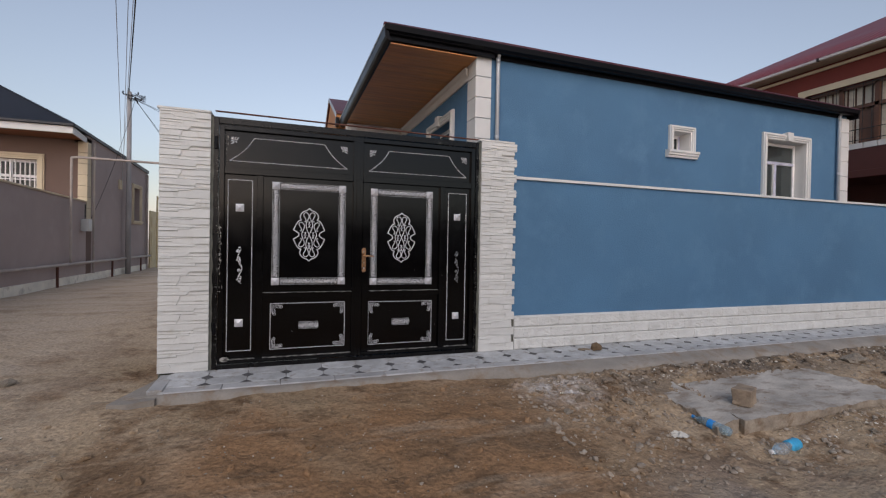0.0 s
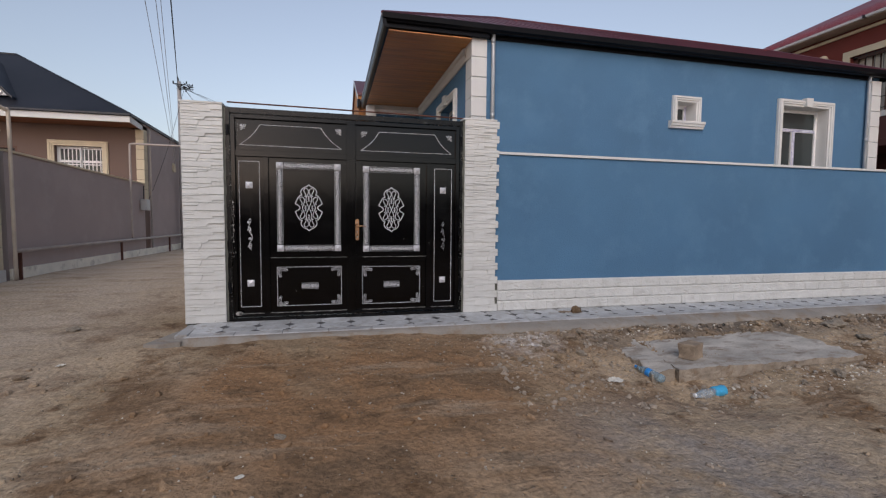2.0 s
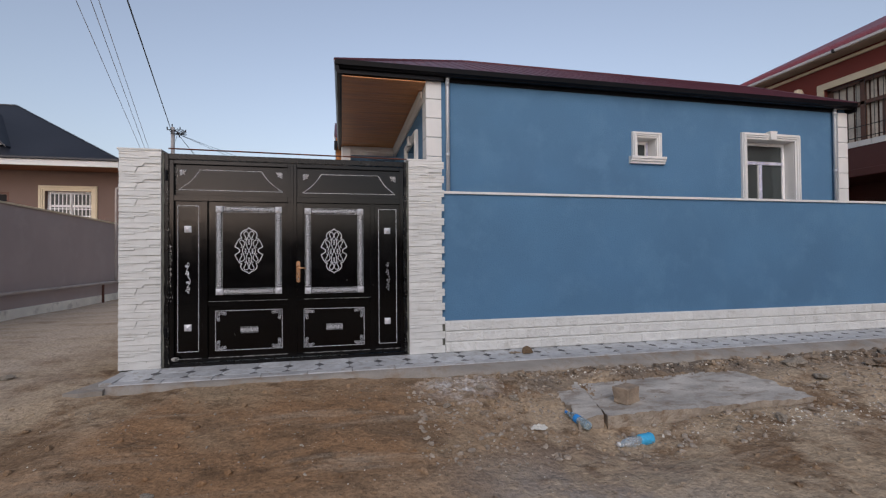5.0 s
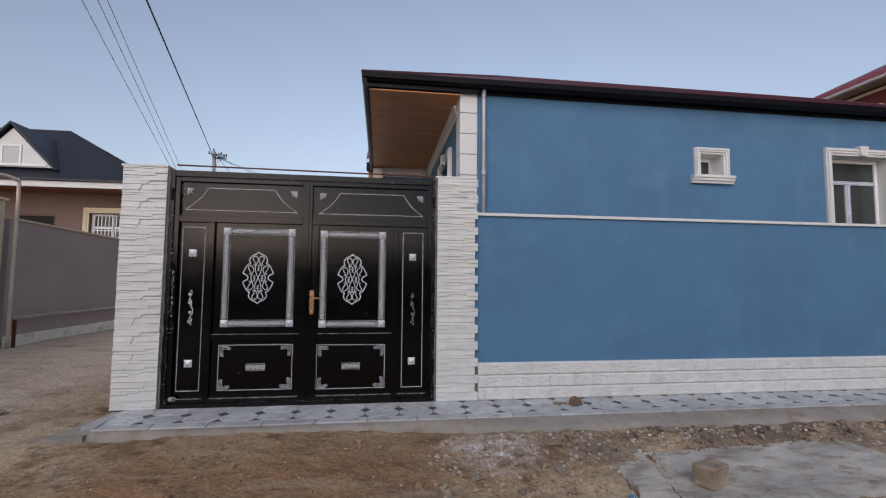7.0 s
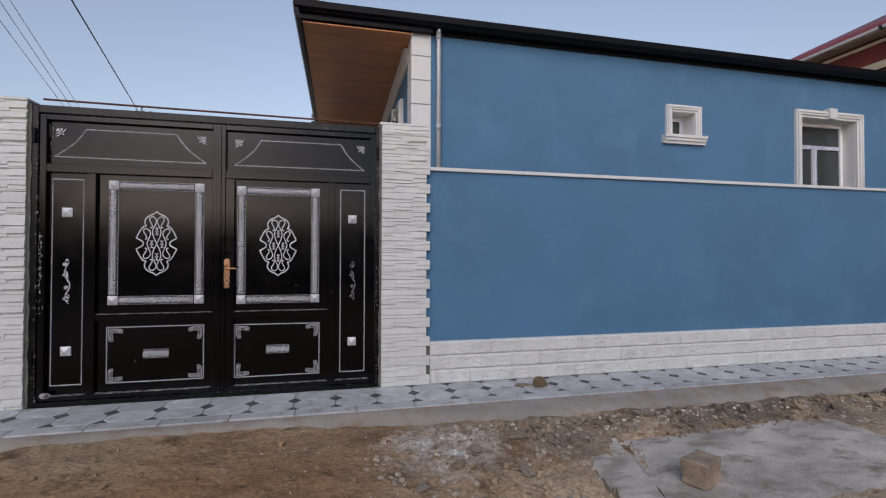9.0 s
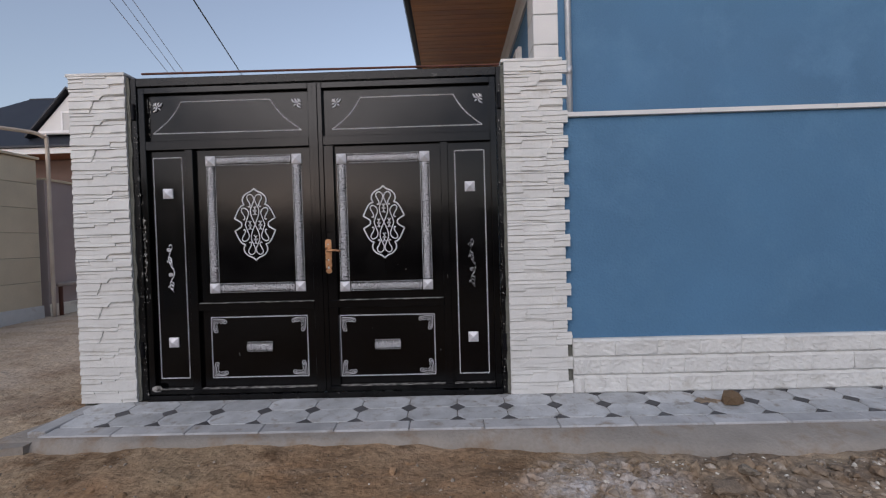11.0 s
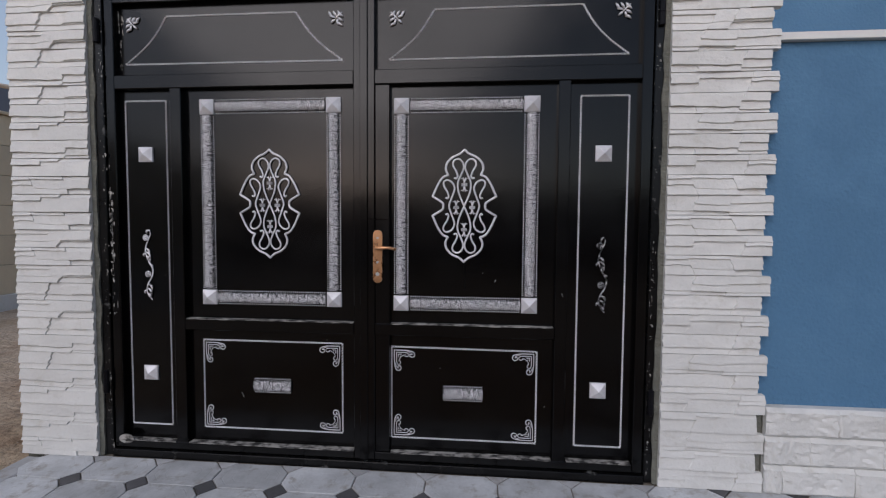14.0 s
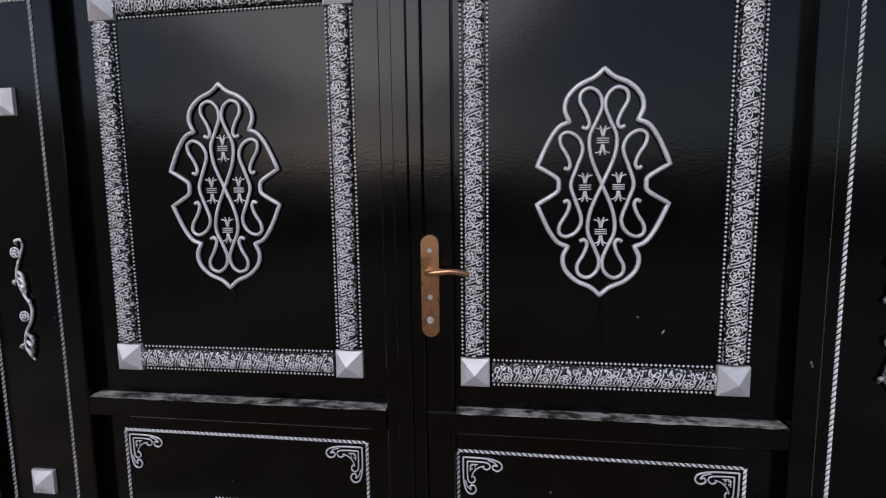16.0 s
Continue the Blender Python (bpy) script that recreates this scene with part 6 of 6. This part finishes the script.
part("globe", lathe(bmesh.new(), [(0.02, -0.13), (0.09, -0.1), (0.125, 0), (0.09, 0.1), (0.02, 0.13)], 14, Matrix.Translation((WX - 0.16, 4.85, 5.76))), cream, lampball, smooth=True).matrix_parent_inverse = LB
part("bracket", boxed(WX - 0.1, WX - 0.001, 4.81, 4.89, 5.72, 5.80), white_trim, lampball).matrix_parent_inverse = LB
rpart("wall_plate", boxed(WX - 0.03, WX - 0.001, 5.05, 5.5, 5.62, 5.82), white_trim)

# orange house glimpsed past the porch
oh = thing("orange_house", (3.5, 7.8, 0.0), "orange gabled house with a maroon roof close behind the porch", "house")
OI = Matrix.Translation(oh.location).inverted()
for nm, bm, mt in (("wall", prism(bmesh.new(), [(6.26, -0.1), (9.3, -0.1), (9.3, 4.22), (7.78, 4.95), (6.26, 4.22)], "x", 1.17, 6.0), orange_wall),
                   ("gutter", boxed(1.125, 1.205, 5.98, 6.20, 3.895, 4.075, bevel=0.008), black_metal),
                   ("roof", prism(bmesh.new(), [(6.23, 4.225), (7.78, 4.965), (9.5, 4.14), (9.5, 4.21), (7.78, 5.035), (6.23, 4.295)], "x", 1.135, 6.2), maroon_roof),
                   ("verge", prism(bmesh.new(), [(6.02, 4.09), (7.78, 4.955), (9.5, 4.13), (9.5, 4.22), (7.78, 5.045), (6.02, 4.19)], "x", 1.118, 1.132), galvanised)):
    part(nm, bm, mt, oh).matrix_parent_inverse = OI

# unseen wall added behind the walker: closes the street, browns the gate's reflection
structure(part("unseen_street_wall", boxed(-22, 30, -14.3, -14.0, -0.5, 2.5), brown_stucco), "unseen plain brown stuccoed wall added across the street, mirrored in the gate", "wall")
structure(part("yard_wall_end", boxed(13.6, 14.25, 0.05, 0.26, -0.3, 1.97), blue_stucco), "plain end of the garden wall", "wall")


# ---- concrete slab, stones and litter ----
def rock_mesh(name, seed, material, squash=0.7, detail=2, jag=0.35):
    bm = bmesh.new()
    bmesh.ops.create_icosphere(bm, subdivisions=detail, radius=1.0)
    for v in bm.verts:
        k = 1 + jag * noise.noise(v.co * 1.1 + Vector((seed * 7.3, 0, 0))) + jag * 0.4 * noise.noise(v.co * 3 + Vector((seed, 4, 0)))
        v.co *= k
        v.co.z *= squash
        v.co.z = max(v.co.z, -0.45)
    me = bpy.data.meshes.new(name)
    bm.to_mesh(me)
    bm.free()
    me.materials.append(material)
    return me


def slab_piece(name, nu, nv, left, right, y0, y1, top, drop, ragged):
    """A weathered cast piece with crumbled edges; left and right give its flanks along the way from y0 to y1."""
    verts, faces = [], []
    for j in range(nv + 1):
        for i in range(nu + 1):
            u, v = i / nu, j / nv
            a, c = left(v), right(v)
            x, y = a + (c - a) * u, y0 + (y1 - y0) * v
            p = Vector((x, y, 0))
            if i == 0:
                x += ragged * (0.06 * noise.noise(p * 3.1) + 0.035 * noise.noise(p * 9) + 0.015 * noise.noise(p * 23))
            if i == nu:
                x += 0.012 * noise.noise(p * 5)
            if j in (0, nv):
                y += 0.022 * noise.noise(p * 2) + 0.010 * noise.noise(p * 11)
            edge = min(u * 12, (1 - u) * 12, v * 7, (1 - v) * 7, 1)
            z = top + 0.010 * noise.noise(p * 4) + 0.005 * noise.noise(p * 15) - 0.035 * (1 - edge) * abs(noise.noise(p * 7)) + 0.02 * u * v - drop * (1 - u) * (0.6 + noise.noise(p * 5))
            verts.append((x, y, z))
    faces = [(j * (nu + 1) + i, j * (nu + 1) + i + 1, (j + 1) * (nu + 1) + i + 1, (j + 1) * (nu + 1) + i) for j in range(nv) for i in range(nu)]
    loop = list(range(nu + 1)) + [j * (nu + 1) + nu for j in range(1, nv + 1)] + [nv * (nu + 1) + i for i in range(nu - 1, -1, -1)] + [j * (nu + 1) for j in range(nv - 1, 0, -1)]
    b = len(verts)
    for q in loop:
        x, y, z = verts[q]
        n2 = 0.02 * noise.noise(Vector((x * 5, y * 5, 2)))
        verts.append((x + n2, y + n2, z - 0.05))
    b2 = len(verts)
    for q in loop:
        x, y, z = verts[q]
        verts.append((x, y, -0.36))
    k = len(loop)
    for i in range(k):
        a, c = i, (i + 1) % k
        faces.append((loop[a], b + a, b + c, loop[c]))
        faces.append((b + a, b2 + a, b2 + c, b + c))
    ob = arrays(name, verts, faces, slab_concrete, None, smooth=True)
    ob.data.set_sharp_from_angle(angle=radians(40))
    # flanks take the earthy colour with their weaker light painted in
    ob.data.materials.append(slab_edge)
    for i, f in enumerate(ob.data.polygons):
        f.material_index = 1 if i >= nu * nv else 0
    return ob


tagged(slab_piece("concrete_slab", 60, 32, lambda v: 3.43 + 0.28 * v, lambda v: 5.60 + 0.10 * v, -2.16, -1.21, -0.150, 0.0, 0.25), "weathered grey concrete slab with crumbled edges lying in the earth", "slab")
tagged(slab_piece("broken_slab_strip", 10, 40, lambda v: 3.20 + 0.19 * v, lambda v: 3.427 + 0.315 * v - 0.30 * max(0.0, v - 0.72), -2.12, -1.05, -0.146, 0.03, 1.0), "crumbled pale concrete strip cracked off along the slab", "rubble")

# cut sandstone block on the slab
bm = boxed(-0.10, 0.10, -0.07, 0.07, 0, 0.140, bevel=0.005)
bmesh.ops.subdivide_edges(bm, edges=bm.edges[:], cuts=3, use_grid_fill=True)
for v in bm.verts:
    v.co += 0.014 * Vector((noise.noise(v.co * 11), noise.noise(v.co * 11 + Vector((5, 0, 0))), 0.6 * noise.noise(v.co * 11 + Vector((0, 7, 0)))))
o = part("stone_block", bm, sandstone)
o.matrix_basis = pose(3.80, -1.88, -0.148, 0, 0, 24)
tagged(o, "rough brown sandstone block lying on the concrete slab", "stone")

o = new("stone", rock_mesh("stone", 3, mat("brown_stone", (0.19, 0.125, 0.07), 0.9, var=0.25, scale=12, fine=60, bump=0.6, depth=0.01), 0.8, 1, 0.5))
o.matrix_basis = pose(3.545, -0.235, -0.005, 0, 0, 30) @ Matrix.Diagonal((0.085, 0.065, 0.075, 1))
tagged(o, "brown fist-sized stone on the pavement tiles", "stone")

verts = [(3.41, -0.19, pave_z(-0.19) + 0.0055)] + [(3.41 + (0.09 + 0.06 * noise.noise(Vector((math.cos(a) * 2, math.sin(a) * 2, 4)))) * math.cos(a), -0.19 + (0.035 + 0.03 * noise.noise(Vector((math.cos(a) * 3, math.sin(a) * 3, 9)))) * math.sin(a), pave_z(-0.19 + 0.1 * math.sin(a)) + 0.0045) for a in [2 * math.pi * i / 40 for i in range(40)]]
tagged(arrays("soil_smear", verts, [(0, i + 1, (i + 1) % 40 + 1) for i in range(40)], dirt), "thin smear of brown earth on the pavement tiles", "dirt")


def bottle(x, y, z, rot, tilt, length, rad, body_mat, crushed):
    e = thing("plastic_bottle", (x, y, z), "crushed pale blue plastic water bottle on the earth" if crushed else "empty blue plastic water bottle with a blue label on the earth", "bottle", "littered bottles")
    e.rotation_euler = (0, radians(90 + tilt), radians(rot))
    prof = [(0.3, 0.0), (0.85, 0.015), (1.0, 0.06), (0.97, 0.2), (1.0, 0.22), (0.97, 0.34), (1.0, 0.36), (1.0, 0.6), (0.85, 0.74), (0.5, 0.86), (0.32, 0.92), (0.32, 0.99)]
    bm = lathe(bmesh.new(), [(r * rad, h * length) for r, h in prof], 18)
    if crushed:
        for v in bm.verts:
            q = noise.noise(v.co * 16) * 0.03
            v.co += Vector((q, q * 0.6, 0))
            v.co.x *= 0.8
    part("body", bm, body_mat, e, smooth=True)
    if not crushed:
        part("label_wrap", lathe(bmesh.new(), [(rad * 1.012, length * 0.42), (rad * 1.02, length * 0.43), (rad * 1.02, length * 0.56), (rad * 1.012, length * 0.57)], 18), label_blue, e, "blue paper label", smooth=True)
    else:
        part("label_wrap", lathe(bmesh.new(), [(rad * 0.99, length * 0.0), (rad * 1.02, length * 0.03), (rad * 1.03, length * 0.34), (rad * 0.99, length * 0.37)], 18), label_sky, e, "bright blue wrap", smooth=True)
    part("cap", lathe(bmesh.new(), [(rad * 0.36, length * 0.96), (rad * 0.38, length * 0.965), (rad * 0.38, length * 1.02), (rad * 0.3, length * 1.03)], 14), label_blue if not crushed else pvc, e)
    return e


bottle(3.25, -2.19, -0.212, 100, -5, 0.30, 0.036, bottle_blue, False)
bottle(3.66, -2.40, -0.258, 183, 3, 0.30, 0.042, bottle_clear, True)
for k, (x, y, s) in enumerate(((2.86, -2.06, 0.075), (0.05, -3.0, 0.022), (-1.75, -0.95, 0.035))):
    bm = bmesh.new()
    n0 = 7
    grid = [[bm.verts.new((s * (i / n0 * 2 - 1) * (1 + 0.3 * noise.noise(Vector((i, j, k)))), s * 0.8 * (j / n0 * 2 - 1) * (1 + 0.4 * noise.noise(Vector((j, k, i)))), 0.01 + 0.35 * s * abs(noise.noise(Vector((i * 0.6, j * 0.6, k * 3.0)))))) for i in range(n0 + 1)] for j in range(n0 + 1)]
    for j in range(n0):
        for i in range(n0):
            if not (i in (0, n0 - 1) and j in (0, n0 - 1)):
                bm.faces.new((grid[j][i], grid[j][i + 1], grid[j + 1][i + 1], grid[j + 1][i]))
    bmesh.ops.delete(bm, geom=[v for v in bm.verts if not v.link_faces], context="VERTS")
    o = part("crumpled_paper", bm, paper_white)
    o.matrix_basis = pose(x, y, ground_height(x, y) + 0.002, 0, 0, 40 * k)
    tagged(o, "crumpled scrap of whitish paper on the earth", "litter", "paper scraps")

rocks = [rock_mesh("stone", 30 + k, rubble_grey if k % 2 else sandstone, 0.6, 3, 0.75) for k in range(6)]
rnd = random.Random(11)
spots = [(2.95, -1.15, 0.07), (2.62, -1.25, 0.06), (2.45, -1.42, 0.05), (3.15, -1.0, 0.05), (2.75, -1.0, 0.04), (4.1, -0.98, 0.06), (4.6, -0.92, 0.05), (5.2, -0.95, 0.07), (5.9, -1.0, 0.06),
         (6.4, -1.3, 0.11), (6.9, -1.1, 0.09), (6.2, -1.75, 0.07), (7.4, -1.5, 0.12), (2.2, -1.6, 0.04), (1.9, -1.75, 0.03), (0.2, -2.6, 0.035), (-0.6, -3.1, 0.05), (4.9, -2.42, 0.05), (5.3, -2.35, 0.06), (4.4, -2.5, 0.04), (-1.9, -1.2, 0.05), (-2.3, 0.4, 0.06), (3.0, -0.85, 0.035), (8.0, -1.2, 0.1), (2.5, -1.75, 0.045), (2.85, -1.55, 0.05)]
for k, (x, y, sz) in enumerate(spots):
    o = new("stone", rocks[k % 6])
    o.matrix_basis = pose(x, y, ground_height(x, y) + sz * 0.2, rnd.uniform(-15, 15), rnd.uniform(-15, 15), rnd.uniform(0, 360)) @ Matrix.Diagonal((sz, sz * rnd.uniform(0.6, 0.9), sz * rnd.uniform(0.6, 0.9), 1))
    tagged(o, "rough lump of grey-brown rubble half sunk in the earth", "stone", "rubble stones")


def gravel(name, count, seed, material, place, sizes, label):
    """Loose small stones, joined."""
    rnd = random.Random(seed)
    bm0 = bmesh.new()
    bmesh.ops.create_icosphere(bm0, subdivisions=1, radius=1.0)
    base = [v.co.copy() for v in bm0.verts]
    tris = [tuple(v.index for v in f.verts) for f in bm0.faces]
    bm0.free()
    verts, faces = [], []
    for _ in range(count):
        x, y = place(rnd)
        s = sizes(rnd)
        m = pose(x, y, ground_height(x, y) + s * 0.15, rnd.uniform(-30, 30), rnd.uniform(-30, 30), rnd.uniform(0, 360)) @ Matrix.Diagonal((s, s * rnd.uniform(0.5, 1), s * rnd.uniform(0.4, 0.8), 1))
        b = len(verts)
        verts += [m @ (p * rnd.uniform(0.6, 1.25)) for p in base]
        faces += [tuple(b + i for i in t) for t in tris]
    return tagged(arrays(name, verts, faces, material), label, "gravel", kind="stuff")


def by_slab(r):
    while True:
        x, y = r.uniform(1.9, 8.5), r.uniform(-2.7, -0.82)
        if not (3.35 < x < 5.7 and -2.2 < y < -1.2):
            return x, y


island = mat("loose_gravel", (0.34, 0.28, 0.22), 0.95, var=0.3, scale=14, fine=80, bump=0.4, depth=0.006, second=(0.5, 0.46, 0.40), amount=0.5)
gravel("gravel", 5200, 1, island, by_slab, lambda r: 0.004 + 0.030 * r.random() ** 6, "loose pale gravel and rubble round the concrete slab")
gravel("gravel", 3600, 2, rubble_grey, lambda r: (r.uniform(-2.8, 7.0), r.uniform(-4.8, -0.75)), lambda r: 0.0025 + 0.013 * r.random() ** 5, "scattered small pale stones on the trodden earth")
gravel("gravel", 300, 3, island, lambda r: (r.gauss(2.45, 0.28), min(-0.8, r.gauss(-1.25, 0.22))), lambda r: 0.003 + 0.010 * r.random() ** 5, "patch of loose gravel beside the slab")
gravel("earth_clods", 1800, 5, dirt, lambda r: (r.uniform(-3.5, 8.0), r.uniform(-5.0, -0.8)), lambda r: 0.006 + 0.035 * r.random() ** 5, "small crumbled clods of brown earth")
gravel("earth_clods", 900, 6, dirt, lambda r: (r.uniform(2.0, 8.5), r.uniform(-1.25, -0.8)), lambda r: 0.008 + 0.05 * r.random() ** 4, "rough bank of brown earth clods beside the pavement")
gravel("gravel", 450, 7, paper_white, lambda r: (r.uniform(-1.5, 6.5), r.uniform(-4.5, -0.9)), lambda r: 0.002 + 0.006 * r.random() ** 3, "tiny whitish chips strewn over the earth")
gravel("gravel", 520, 9, paper_white, lambda r: (r.uniform(2.3, 8.0), min(-0.8, r.gauss(-1.0, 0.16))), lambda r: 0.003 + 0.016 * r.random() ** 4, "pale broken chips in the rubble bank beside the pavement")
gravel("gravel", 300, 10, paper_white, lambda r: (r.uniform(3.7, 6.2), r.gauss(-2.42, 0.10)), lambda r: 0.003 + 0.013 * r.random() ** 4, "pale broken chips along the foot of the concrete slab")
gravel("earth_clods", 260, 12, dirt, lambda r: (r.gauss(2.75, 0.22), r.gauss(-1.55, 0.25)), lambda r: 0.006 + 0.028 * r.random() ** 3, "heap of crumbled brown earth beside the slab")


def loose_on(name, count, seed, material, spot, z, big, label):
    """Crumbs that lie on the concrete itself."""
    rnd = random.Random(seed)
    verts, faces = [], []
    for _ in range(count):
        x, y = spot(rnd)
        r = 0.003 + big * rnd.random() ** 3
        b, turn = len(verts), rnd.uniform(0, 6.28)
        for k in range(5):
            a = turn + 2 * math.pi * k / 5
            verts.append((x + r * rnd.uniform(0.6, 1.1) * math.cos(a), y + r * rnd.uniform(0.6, 1.1) * math.sin(a), z - 0.012))
        verts.append((x + 0.2 * r, y, z + r * rnd.uniform(0.4, 0.8)))
        faces += [(b + k, b + (k + 1) % 5, b + 5) for k in range(5)]
    return tagged(arrays(name, verts, faces, material), label, "gravel", kind="stuff")


loose_on("earth_crumbs", 420, 31, dirt, lambda r: (r.gauss(3.58, 0.07), r.gauss(-1.33, 0.12)), -0.146, 0.022, "crumbled earth lying over the cracked edge of the slab")
loose_on("earth_crumbs", 500, 32, dirt, lambda r: (r.uniform(3.7, 5.7), min(-1.16, r.gauss(-1.22, 0.035))), -0.138, 0.024, "crumbled earth spilling over the back edge of the slab")
loose_on("earth_crumbs", 160, 33, dirt, lambda r: (r.gauss(3.95, 0.10), r.gauss(-1.86, 0.05)), -0.147, 0.010, "brown crumbs scattered round the stone block")
